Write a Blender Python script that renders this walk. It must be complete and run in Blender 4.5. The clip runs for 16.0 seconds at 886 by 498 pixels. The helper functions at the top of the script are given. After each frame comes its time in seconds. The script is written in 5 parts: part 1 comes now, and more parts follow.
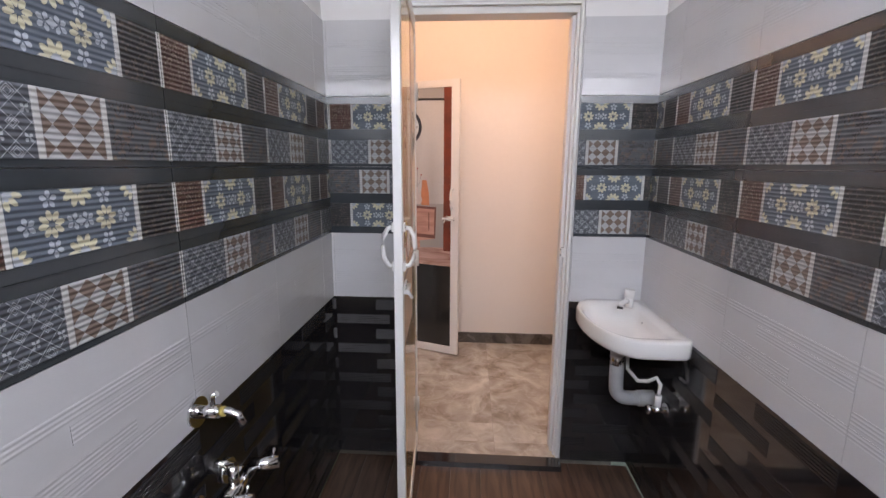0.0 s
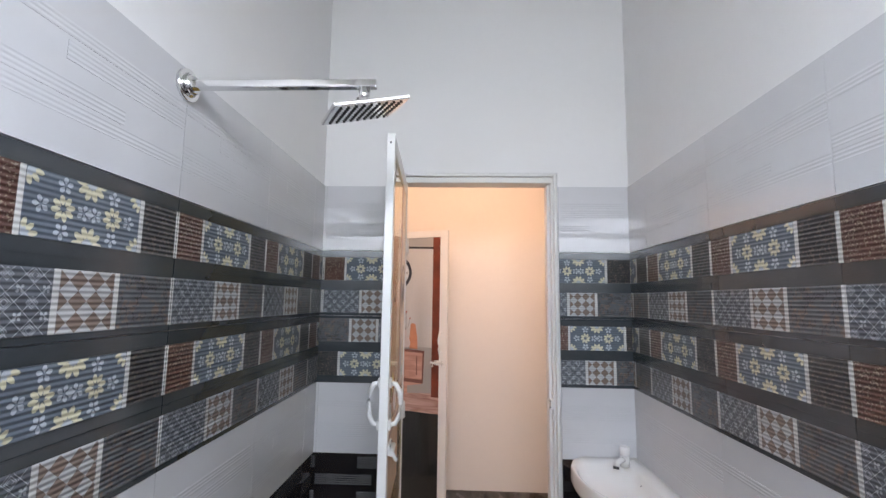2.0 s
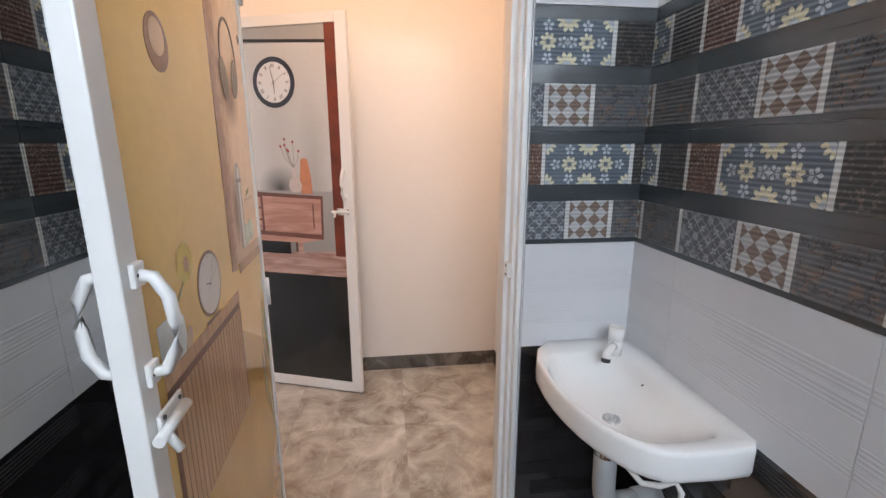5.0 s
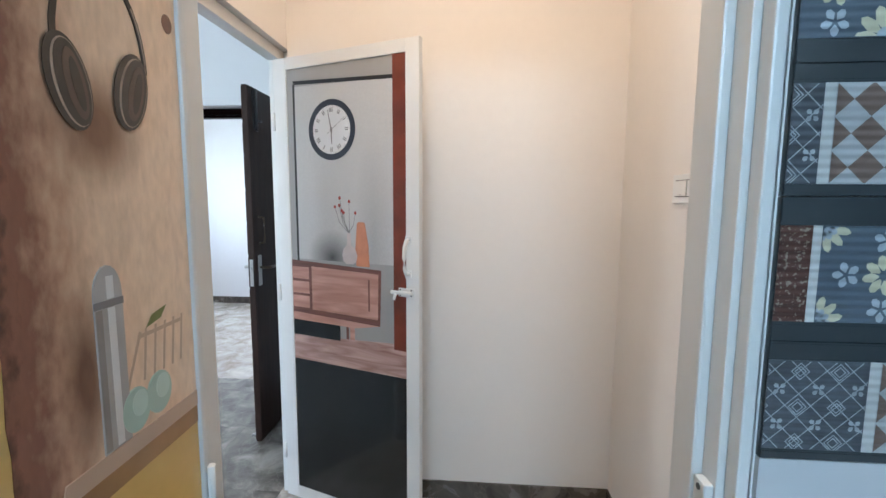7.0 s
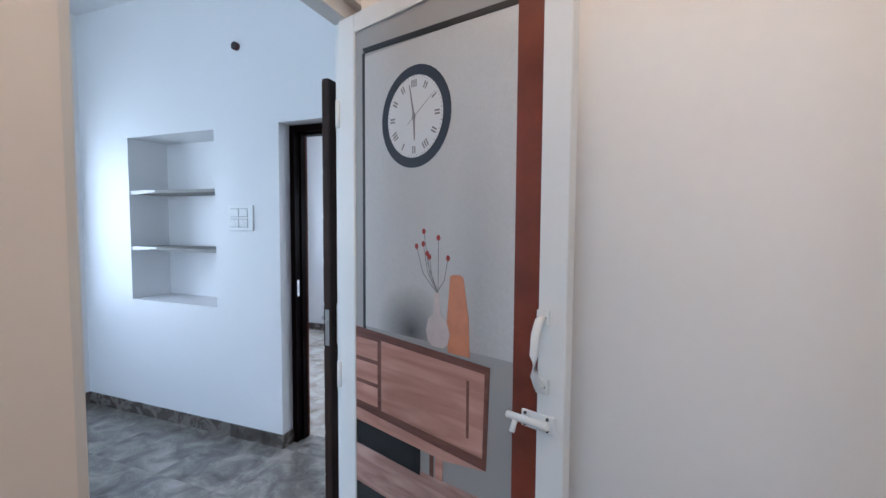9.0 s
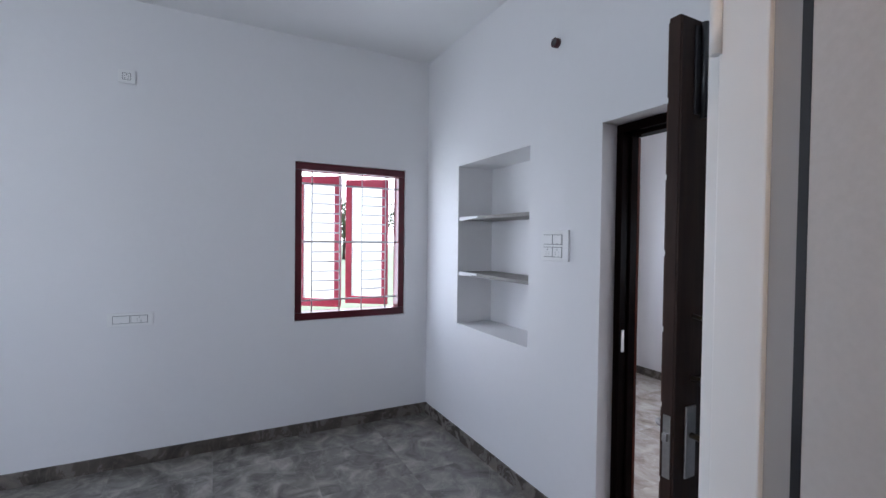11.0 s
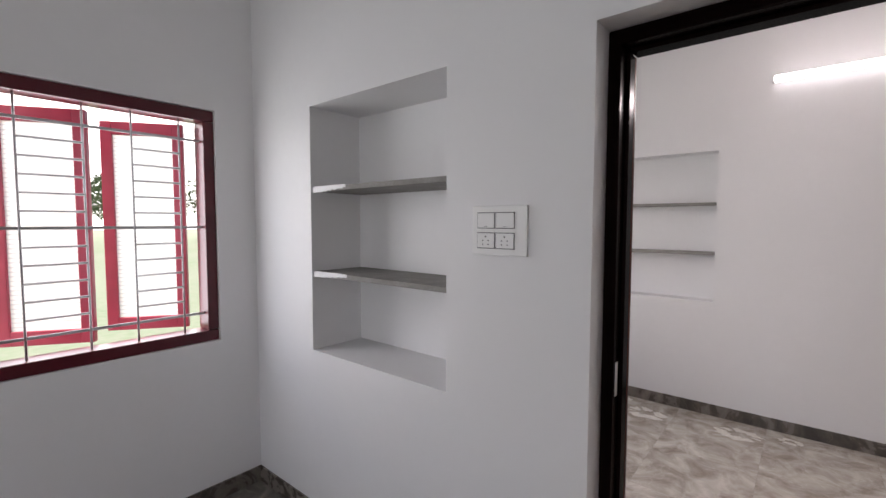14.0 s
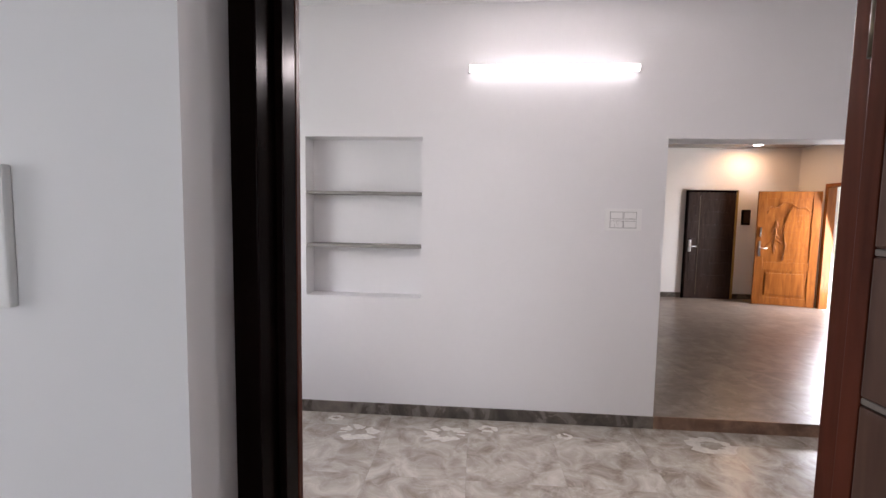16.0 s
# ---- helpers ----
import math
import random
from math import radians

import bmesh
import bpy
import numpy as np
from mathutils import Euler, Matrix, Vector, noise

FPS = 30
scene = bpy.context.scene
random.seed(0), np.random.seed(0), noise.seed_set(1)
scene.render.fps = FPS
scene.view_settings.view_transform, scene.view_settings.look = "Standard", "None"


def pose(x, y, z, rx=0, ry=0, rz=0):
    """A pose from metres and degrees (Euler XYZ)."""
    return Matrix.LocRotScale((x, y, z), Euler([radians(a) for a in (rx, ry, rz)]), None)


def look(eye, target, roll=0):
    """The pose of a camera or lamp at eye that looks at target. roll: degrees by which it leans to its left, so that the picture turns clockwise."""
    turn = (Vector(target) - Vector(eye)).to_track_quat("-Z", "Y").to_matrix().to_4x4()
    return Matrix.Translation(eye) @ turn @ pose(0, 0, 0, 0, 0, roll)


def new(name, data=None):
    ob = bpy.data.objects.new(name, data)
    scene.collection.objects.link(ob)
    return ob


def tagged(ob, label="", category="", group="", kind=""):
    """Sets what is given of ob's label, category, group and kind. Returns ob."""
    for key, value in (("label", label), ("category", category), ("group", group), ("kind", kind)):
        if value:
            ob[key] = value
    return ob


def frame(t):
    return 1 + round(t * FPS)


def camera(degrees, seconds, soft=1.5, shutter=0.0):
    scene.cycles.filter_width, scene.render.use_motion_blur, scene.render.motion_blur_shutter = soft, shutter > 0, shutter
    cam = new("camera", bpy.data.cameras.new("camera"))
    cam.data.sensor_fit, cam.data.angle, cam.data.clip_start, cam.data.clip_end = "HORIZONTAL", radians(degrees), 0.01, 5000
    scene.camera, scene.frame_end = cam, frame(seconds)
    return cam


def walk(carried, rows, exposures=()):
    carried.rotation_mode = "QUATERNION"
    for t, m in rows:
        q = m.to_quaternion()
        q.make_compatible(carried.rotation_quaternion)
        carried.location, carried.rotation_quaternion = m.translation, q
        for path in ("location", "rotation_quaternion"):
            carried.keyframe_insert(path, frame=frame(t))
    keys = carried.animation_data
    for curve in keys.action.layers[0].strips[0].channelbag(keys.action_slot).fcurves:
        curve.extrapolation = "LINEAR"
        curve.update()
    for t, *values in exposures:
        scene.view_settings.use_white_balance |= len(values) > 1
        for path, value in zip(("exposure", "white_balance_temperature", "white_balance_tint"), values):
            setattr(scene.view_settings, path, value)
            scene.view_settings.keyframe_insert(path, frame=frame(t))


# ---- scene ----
cam = camera(90.4, 16.0)
PATH = [
    (0, (0.147, 0.138, 1.509), (0.026, 2.1, 1.137), 0.3),
    (0.5, (0.146, 0.099, 1.57), (0.02, 2.094, 1.508), 0.4),
    (1, (0.14, 0.073, 1.593), (0.019, 2.062, 1.767), 0.8),
    (1.5, (0.143, 0.063, 1.608), (0.034, 2.039, 1.898), 1.0),
    (2, (0.157, 0.085, 1.583), (0.076, 2.07, 1.814), 0.8),
    (2.5, (0.151, 0.127, 1.543), (0.109, 2.126, 1.603), 0.2),
    (3, (0.145, 0.218, 1.502), (0.215, 2.212, 1.368), -0.2),
    (3.5, (0.146, 0.403, 1.484), (0.413, 2.359, 1.164), -0.5),
    (5.8, (0.275, 1.276, 1.457), (0.464, 3.214, 1.0), 0.6),
    (6, (0.273, 1.328, 1.472), (0.392, 3.284, 1.074), 0.6),
    (6.5, (0.294, 1.515, 1.489), (0.248, 3.494, 1.203), 0.3),
    (7, (0.285, 1.697, 1.496), (0.136, 3.679, 1.274), 0.3),
    (7.5, (0.239, 1.932, 1.505), (0.031, 3.912, 1.319), 0.0),
    (8, (0.202, 2.144, 1.508), (-0.089, 4.116, 1.341), -0.3),
    (8.2, (0.195, 2.225, 1.506), (-0.162, 4.186, 1.35), -0.3),
    (10.3, (-0.107, 3.031, 1.586), (-1.582, 4.38, 1.525), 0.8),
    (10.5, (-0.168, 3.073, 1.593), (-1.748, 4.298, 1.539), 0.5),
    (11, (-0.314, 3.159, 1.575), (-2.091, 4.075, 1.536), 0.7),
    (11.5, (-0.475, 3.224, 1.567), (-2.354, 3.908, 1.54), 1.1),
    (12, (-0.667, 3.299, 1.569), (-2.607, 3.786, 1.531), 1.4),
    (12.5, (-0.851, 3.36, 1.574), (-2.792, 3.842, 1.524), 1.8),
    (13, (-1.066, 3.382, 1.567), (-2.907, 4.158, 1.491), 1.2),
    (13.5, (-1.286, 3.406, 1.579), (-2.893, 4.592, 1.47), 0.4),
    (14, (-1.412, 3.563, 1.578), (-2.687, 5.099, 1.46), 0.1),
    (14.5, (-1.47, 3.716, 1.586), (-2.349, 5.507, 1.448), 0.1),
    (15, (-1.545, 3.898, 1.587), (-2.038, 5.831, 1.437), 0.4),
    (15.5, (-1.608, 4.102, 1.579), (-1.871, 6.077, 1.415), 0.8),
    (16, (-1.571, 4.379, 1.588), (-1.721, 6.367, 1.429), 1.0),
]
EXPOSURES = [
    (0.0, 1.83, 7800, 34), (0.5, 1.88, 7600, 32), (1.5, 1.86, 7500, 28), (3.0, 1.98, 7500, 29), (3.5, 1.80, 7600, 28), (5.8, 2.1, 6900, 20), (6.5, 1.96, 6200, 11), (7.5, 1.8, 5550, 7), (8.2, 1.73, 5400, 9),
    (10.3, 1.02, 5650, 12), (11.0, 0.93, 6100, 19), (12.0, 0.80, 6700, 22), (13.5, 0.76, 7200, 22), (14.0, 0.70, 7200, 22), (14.5, 0.82, 7100, 21), (15.0, 0.97, 7100, 22), (16.0, 1.05, 7000, 22),
]
walk(cam, [(t, look(eye, target, roll)) for t, eye, target, roll in PATH], EXPOSURES)

# ---- world, sun, large lights ----
world = bpy.data.worlds.new("sky")
scene.world = world
world.use_nodes = True
_wn = world.node_tree.nodes
_sky = _wn.new("ShaderNodeTexSky")
_sky.sky_type, _sky.sun_disc = "NISHITA", False
_sky.sun_elevation, _sky.sun_rotation = radians(70), radians(194)
world.node_tree.links.new(_sky.outputs[0], _wn["Background"].inputs[0])
_wn["Background"].inputs[1].default_value = 0.15

sun = new("sun", bpy.data.lights.new("sun", "SUN"))
sun.data.energy, sun.data.angle, sun.data.color = 5.0, radians(3), (1.0, 0.95, 0.88)
sun.matrix_world = look((-3, -12, 34), (0, 0, 0))


def area_lamp(name, eye, target, width, height, watts, colour):
    ob = new(name, bpy.data.lights.new(name, "AREA"))
    ob.data.shape, ob.data.size, ob.data.size_y = "RECTANGLE", width, height
    ob.data.energy, ob.data.color = watts, colour
    ob.matrix_world = look(eye, target)
    return ob


DAY = (0.80, 0.91, 1.0)
area_lamp("window_daylight", (-4.08, 4.18, 1.55), (0, 4.18, 1.35), 0.80, 1.12, 7.5, DAY)
# added fill for the bedroom, through an unseen south opening
area_lamp("bedroom_fill_light", (-1.55, -0.36, 1.6), (-1.9, 4, 1.4), 1.5, 1.3, 22, DAY)
# added fill for the bathroom, in an unseen opening behind the camera
area_lamp("bathroom_fill_light", (0.22, -0.66, 2.30), (0.22, 0.9, 0.0), 1.1, 0.65, 16.5, (0.64, 0.865, 1.0))
area_lamp("entrance_daylight", (4.47, 11.7, 1.25), (2.0, 11.2, 0.5), 0.95, 2.0, 70, DAY)
# fill lamp added to lift the hall floor; no source is seen there
area_lamp("hall_fill_light", (-4.08, 6.45, 1.6), (0, 6.45, 0.9), 1.2, 1.2, 8.5, DAY)
area_lamp("tube_light_glow", (-1.052, 7.590, 2.636), (-1.052, 5.6, 2.50), 1.18, 0.03, 18, (0.95, 0.93, 0.96))
# warm light with no visible lamp; spot and size chosen for even passage walls
area_lamp("passage_warm_fill", (0.17, 2.66, 3.11), (0.17, 2.66, 0.0), 0.5, 0.4, 4.5, (1.0, 0.77, 0.55))
area_lamp("living_downlight_glow", (3.25, 12.50, 2.85), (3.25, 12.50, 0.0), 0.16, 0.16, 4.5, (1.0, 0.62, 0.30))


# ---- materials ----
def material(name, colour, rough=0.5, metal=0.0, grain=0.0, grain_scale=40.0, stain=0.0, stain_scale=2.0, bump=0.0, bump_scale=200.0, emit=0.0, coat=0.0, tint=None, spec=0.5):
    """A surface with colour, small grain, broad stains and fine relief, in object space."""
    m = bpy.data.materials.new(name)
    m.use_nodes = True
    n, l = m.node_tree.nodes, m.node_tree.links
    b = n["Principled BSDF"]
    b.inputs["Base Color"].default_value = (*colour, 1)
    b.inputs["Roughness"].default_value, b.inputs["Metallic"].default_value = rough, metal
    b.inputs["Coat Weight"].default_value = coat
    b.inputs["Specular IOR Level"].default_value = spec
    if emit:
        b.inputs["Emission Color"].default_value = (*colour, 1)
        b.inputs["Emission Strength"].default_value = emit
    co = n.new("ShaderNodeTexCoord")
    last = None
    for amount, size, detail in ((grain, grain_scale, 3), (stain, stain_scale, 5)):
        if amount:
            t = n.new("ShaderNodeTexNoise")
            t.inputs["Scale"].default_value, t.inputs["Detail"].default_value = size, detail
            l.new(co.outputs["Object"], t.inputs["Vector"])
            r = n.new("ShaderNodeMapRange")
            r.inputs[1].default_value, r.inputs[2].default_value = 0.3, 0.7
            l.new(t.outputs[0], r.inputs[0])
            mix = n.new("ShaderNodeMix")
            mix.data_type = "RGBA"
            dark = tint if tint else tuple(c * (1 - amount) for c in colour)
            mix.inputs["A"].default_value = (*dark, 1)
            mix.inputs["B"].default_value = (*colour, 1)
            l.new(r.outputs[0], mix.inputs["Factor"])
            if last:
                l.new(last, mix.inputs["B"])
            last = mix.outputs["Result"]
    if last:
        l.new(last, b.inputs["Base Color"])
    if bump:
        t = n.new("ShaderNodeTexNoise")
        t.inputs["Scale"].default_value, t.inputs["Detail"].default_value = bump_scale, 4
        l.new(co.outputs["Object"], t.inputs["Vector"])
        bp = n.new("ShaderNodeBump")
        bp.inputs["Strength"].default_value, bp.inputs["Distance"].default_value = bump, 0.002
        l.new(t.outputs[0], bp.inputs["Height"])
        l.new(bp.outputs[0], b.inputs["Normal"])
    return m


WALL = material("wall_paint", (0.78, 0.775, 0.78), 0.55, stain=0.04, stain_scale=1.2, grain=0.02, grain_scale=25, bump=0.10, bump_scale=60)
CREAM = material("cream_paint", (0.84, 0.79, 0.745), 0.55, stain=0.04, stain_scale=1.2, grain=0.02, grain_scale=25, bump=0.10, bump_scale=60)
CEIL = material("ceiling_paint", (0.80, 0.80, 0.80), 0.7, stain=0.04, stain_scale=1.5, bump=0.1, bump_scale=60)
UPVC = material("white_upvc", (0.76, 0.755, 0.74), 0.32, stain=0.05, stain_scale=3, grain=0.02)
PLATE = material("switch_plastic", (0.80, 0.80, 0.79), 0.28)
GAP = material("dark_gap", (0.05, 0.05, 0.05), 0.6)
CHROME = material("chrome", (0.80, 0.80, 0.80), 0.08, metal=1.0)
STEEL = material("brushed_steel", (0.55, 0.54, 0.52), 0.28, metal=1.0, grain=0.15, grain_scale=90)
CERAMIC = material("white_ceramic", (0.82, 0.81, 0.80), 0.08, stain=0.03, stain_scale=8)
GROUT = material("grout", (0.24, 0.215, 0.19), 0.6, grain=0.2)
GREY_PVC = material("grey_pvc_pipe", (0.42, 0.43, 0.44), 0.35, stain=0.15, stain_scale=12)
BLACK_WOOD = material("near_black_wood", (0.007, 0.0035, 0.003), 0.22, spec=0.012, stain=0.5, stain_scale=6, grain=0.3, grain_scale=80, bump=0.06, bump_scale=90)
MAROON = material("maroon_enamel", (0.10, 0.008, 0.016), 0.30, stain=0.25, stain_scale=7, bump=0.1, bump_scale=70)
# red raised well above the frame's, daylight on the sashes put into colour
RED_SASH = material("daylit_sash_enamel", (0.42, 0.045, 0.085), 0.35, stain=0.2, stain_scale=7, bump=0.1, bump_scale=70)
ROD = material("grey_grill_steel", (0.56, 0.55, 0.57), 0.4, metal=0.3, stain=0.2, stain_scale=20)
CEMENT = material("grey_cement_shelf", (0.33, 0.315, 0.295), 0.75, stain=0.35, stain_scale=9, grain=0.25, grain_scale=70, bump=0.4, bump_scale=120)


# ---- building helpers ----
def mesh(name, bm, mats, parent=None, smooth=False):
    data = bpy.data.meshes.new(name)
    bm.to_mesh(data)
    bm.free()
    for m in (mats if isinstance(mats, (list, tuple)) else [mats]):
        data.materials.append(m)
    if smooth:
        for p in data.polygons:
            p.use_smooth = True
    ob = new(name, data)
    if parent:
        ob.parent = parent
    return ob


def part(name, bm, mats, parent, label="", smooth=False):
    ob = mesh(name, bm, mats, parent, smooth)
    return tagged(ob, label) if label else ob


def thing(name, at, label, category, group="", turn=0.0):
    ob = new(name)
    ob.empty_display_size = 0.05
    ob.matrix_world = pose(*at, 0, 0, turn)
    return tagged(ob, label, category, group)


def box(bm, x0, y0, z0, x1, y1, z1, bevel=0.0, mat=0, m=None):
    """A box in a bmesh, its edges rounded when bevel is given."""
    r = bmesh.ops.create_cube(bm, size=1, matrix=Matrix.LocRotScale(((x0 + x1) / 2, (y0 + y1) / 2, (z0 + z1) / 2), None, (x1 - x0, y1 - y0, z1 - z0)))
    vs = r["verts"]
    if bevel:
        es = list({e for v in vs for e in v.link_edges})
        r = bmesh.ops.bevel(bm, geom=es, offset=bevel, segments=2, profile=0.6, affect="EDGES")
        vs = list({v for f in r["faces"] for v in f.verts} | {v for v in vs if v.is_valid})
        vs = list({v for s in vs for f in s.link_faces for v in f.verts})
    fs = {f for v in vs for f in v.link_faces}
    for f in fs:
        f.material_index = mat
    if m is not None:
        bmesh.ops.transform(bm, matrix=m, verts=vs)
    return bm


def cyl(bm, a, b, r, seg=16, mat=0, r2=None):
    """A round bar from a to b."""
    a, b = Vector(a), Vector(b)
    d = b - a
    m = Matrix.Translation((a + b) / 2) @ d.to_track_quat("Z", "Y").to_matrix().to_4x4()
    res = bmesh.ops.create_cone(bm, cap_ends=True, segments=seg, radius1=r, radius2=r if r2 is None else r2, depth=d.length, matrix=m)
    for f in {f for v in res["verts"] for f in v.link_faces}:
        f.material_index = mat
        f.smooth = len(f.verts) == 4
    return bm


def tube(bm, pts, r, seg=10, mat=0):
    """A bent pipe through points."""
    pts = [Vector(p) for p in pts]
    rings = []
    for i, p in enumerate(pts):
        d = (pts[min(i + 1, len(pts) - 1)] - pts[max(i - 1, 0)]).normalized()
        q = d.to_track_quat("Z", "Y")
        rings.append([bm.verts.new(p + q @ Vector((r * math.cos(2 * math.pi * k / seg), r * math.sin(2 * math.pi * k / seg), 0))) for k in range(seg)])
    for a, b in zip(rings, rings[1:]):
        for k in range(seg):
            f = bm.faces.new((a[k], a[(k + 1) % seg], b[(k + 1) % seg], b[k]))
            f.smooth, f.material_index = True, mat
    for ring in (list(reversed(rings[0])), rings[-1]):
        bm.faces.new(ring).material_index = mat
    bmesh.ops.recalc_face_normals(bm, faces=bm.faces[:])
    return bm


def B():
    return bmesh.new()


def slab_wall(name, axis, face0, face1, u0, u1, z0, z1, holes, mats, pick=None):
    """A thick wall. axis 'y': faces at y=face0 and y=face1, runs along x; axis 'x' the other way round. holes: (u0, u1, z0, z1, depth or None), cut through, or from
    face0 to a depth. pick: material slot of the faces, by their normal's sign along the axis (low, high)."""
    us = sorted({u0, u1, *[h[0] for h in holes], *[h[1] for h in holes]})
    zs = sorted({z0, z1, *[h[2] for h in holes], *[h[3] for h in holes]})
    us, zs = [u for u in us if u0 <= u <= u1], [z for z in zs if z0 <= z <= z1]
    bm = B()
    cache = {}

    def vert(u, w, z):
        k = (round(u, 5), round(w, 5), round(z, 5))
        if k not in cache:
            cache[k] = bm.verts.new((u, w, z) if axis == "y" else (w, u, z))
        return cache[k]

    def span(i, j):
        if not (0 <= i < len(us) - 1 and 0 <= j < len(zs) - 1):
            return None
        u, z = (us[i] + us[i + 1]) / 2, (zs[j] + zs[j + 1]) / 2
        for h in holes:
            if h[0] < u < h[1] and h[2] < z < h[3]:
                return None if h[4] is None else (h[4], face1)
        return (face0, face1)

    for i in range(len(us) - 1):
        for j in range(len(zs) - 1):
            s = span(i, j)
            if not s:
                continue
            a, b, c, d = us[i], us[i + 1], zs[j], zs[j + 1]
            for w, slot in ((s[0], 0), (s[1], 1)):
                f = bm.faces.new((vert(a, w, c), vert(b, w, c), vert(b, w, d), vert(a, w, d)))
                f.material_index = 0 if pick is None else pick[slot]
            for di, dj, e in ((-1, 0, (a, a, c, d)), (1, 0, (b, b, c, d)), (0, -1, (a, b, c, c)), (0, 1, (a, b, d, d))):
                o = span(i + di, j + dj)
                lo, hi = s if o is None else (s[0], o[0])
                if hi - lo < 1e-6:
                    continue
                ua, ub, za, zb = e
                q = [vert(ua, lo, za), vert(ub, lo, zb), vert(ub, hi, zb), vert(ua, hi, za)]
                f = bm.faces.new(q)
                f.material_index = 0 if pick is None else pick[0]
    bmesh.ops.recalc_face_normals(bm, faces=bm.faces[:])
    return tagged(mesh(name, bm, mats), kind="structure")


# ---- plan ----
XL, XR, YD, YB = -0.538, 0.980, 2.240, -0.62      # bathroom, bare walls; tiles stand 8 mm proud
YP0, YP1, XP, XQ = 2.360, 3.765, -0.60, 0.945     # passage
XW, XE, YS, YN = -3.948, -0.70, -0.30, 4.870      # bedroom
YN2, YH = 5.10, 7.70                              # hall
ZW = 3.25

WALL_L = slab_wall("wall_bathroom_left", "x", XL - 0.10, XL, YB - 0.12, YD, 0, ZW, [], WALL)
# unseen wall; its high opening is made up to hold the fill lamp
slab_wall("wall_bathroom_back", "y", YB - 0.12, YB, XL, XR + 0.15, 0, ZW, [(-0.35, 0.80, 2.05, 2.65, None)], WALL)
WALL_R = slab_wall("wall_bathroom_right", "x", XR, XR + 0.15, YB, YD, 0, ZW, [], WALL)
WALL_D = slab_wall("wall_bathroom_door", "y", YD, YP0, XP, XR + 0.15, 0, ZW, [(-0.180, 0.632, 0, 2.218, None)], [WALL, CREAM], pick=(0, 1))
slab_wall("wall_passage_right", "x", XQ, XQ + 0.15, YP0, YP1, 0, ZW, [], CREAM)
slab_wall("wall_passage_north", "y", YP1, YP1 + 0.12, XP, XQ + 0.15, 0, ZW, [], CREAM)
slab_wall("wall_bedroom_east", "x", XE, XP, YS, YN, 0, ZW, [(2.965, 3.80, 0, 2.185, None)], [WALL, CREAM], pick=(0, 1))
# unseen wall, set back and cut open so the fill light falls evenly
slab_wall("wall_bedroom_south", "y", YS - 0.15, YS, XW - 0.2, XP, 0, ZW, [(-2.30, -0.80, 0.95, 2.25, None)], WALL)
slab_wall("wall_bedroom_west", "x", XW - 0.2, XW, YS, YN2, 0, ZW, [(3.712, 4.652, 0.915, 2.19, None)], WALL)
slab_wall("wall_bedroom_north", "y", YN, YN2, XW, 1.5, 0, ZW, [(-3.375, -2.48, 0.917, 2.165, None), (-1.913, -0.985, 0, 2.172, None)], WALL)
slab_wall("wall_niche_back", "y", YN2, 5.25, -3.50, -2.36, 0.80, 2.29, [(-3.375, -2.48, 0.917, 2.165, 5.19)], WALL)
slab_wall("wall_hall_north", "y", YH, YH + 0.23, -4.1, 1.5, 0, ZW, [(-2.89, -1.988, 0.938, 2.16, 7.87), (-0.212, 1.22, 0, 2.154, None)], [WALL, CREAM], pick=(0, 1))
# unseen wall, opened only for the hall's fill lamp
slab_wall("wall_hall_west", "x", -4.1, -3.948, YN2, YH, 0, ZW, [(5.85, 7.05, 1.0, 2.2, None)], WALL)
slab_wall("wall_hall_east", "x", 1.5, 1.65, YN, YH + 0.23, 0, ZW, [], WALL)
slab_wall("wall_living_north", "y", 12.92, 13.1, -2.2, 4.45, 0, ZW, [], CREAM)
slab_wall("wall_living_east", "x", 4.25, 4.45, YH + 0.23, 12.92, 0, ZW, [(11.2, 12.25, 0.09, 2.2, None)], CREAM)
slab_wall("wall_living_west", "x", -2.4, -2.2, YH + 0.23, 13.1, 0, ZW, [], CREAM)
slab_wall("wall_living_south", "y", YH, YH + 0.23, 1.65, 4.45, 0, ZW, [], CREAM)


def plate(name, x0, y0, z0, x1, y1, z1, mat):
    return tagged(mesh(name, box(B(), x0, y0, z0, x1, y1, z1), mat), kind="structure")


plate("ceiling_bathroom", XL, YB, 3.19, XR, YD, 3.3, CEIL)
plate("ceiling_passage", XP, YP0, 3.14, XQ, YP1, 3.3, CEIL)
plate("ceiling_bedroom", XW, YS, 3.17, XE, YN, 3.3, CEIL)
plate("ceiling_hall", -3.948, YN2, 3.115, 1.5, YH, 3.3, CEIL)
# grey-brown colour carries the shade under the living ceiling and lintel
plate("ceiling_living", -2.2, YH + 0.23, 2.88, 4.25, 12.92, 3.3, material("shaded_ceiling_paint", (0.26, 0.225, 0.20), 0.7, stain=0.06, stain_scale=1.5, bump=0.1, bump_scale=60))
# unseen cover added over all rooms to keep sky light out
plate("sky_cover_slab", XW - 0.3, YB - 0.3, 3.3, 4.6, 13.2, 3.45, CEMENT)


# ---- frames and doors ----
def polygon(bm, pts, depth=0.0, mat=0):
    """A flat shape in the local x-z plane, facing -y, at y = -depth."""
    f = bm.faces.new([bm.verts.new((x, -depth, z)) for x, z in pts])
    f.material_index = mat
    f.normal_update()
    if f.normal.y > 0:
        f.normal_flip()
    return f


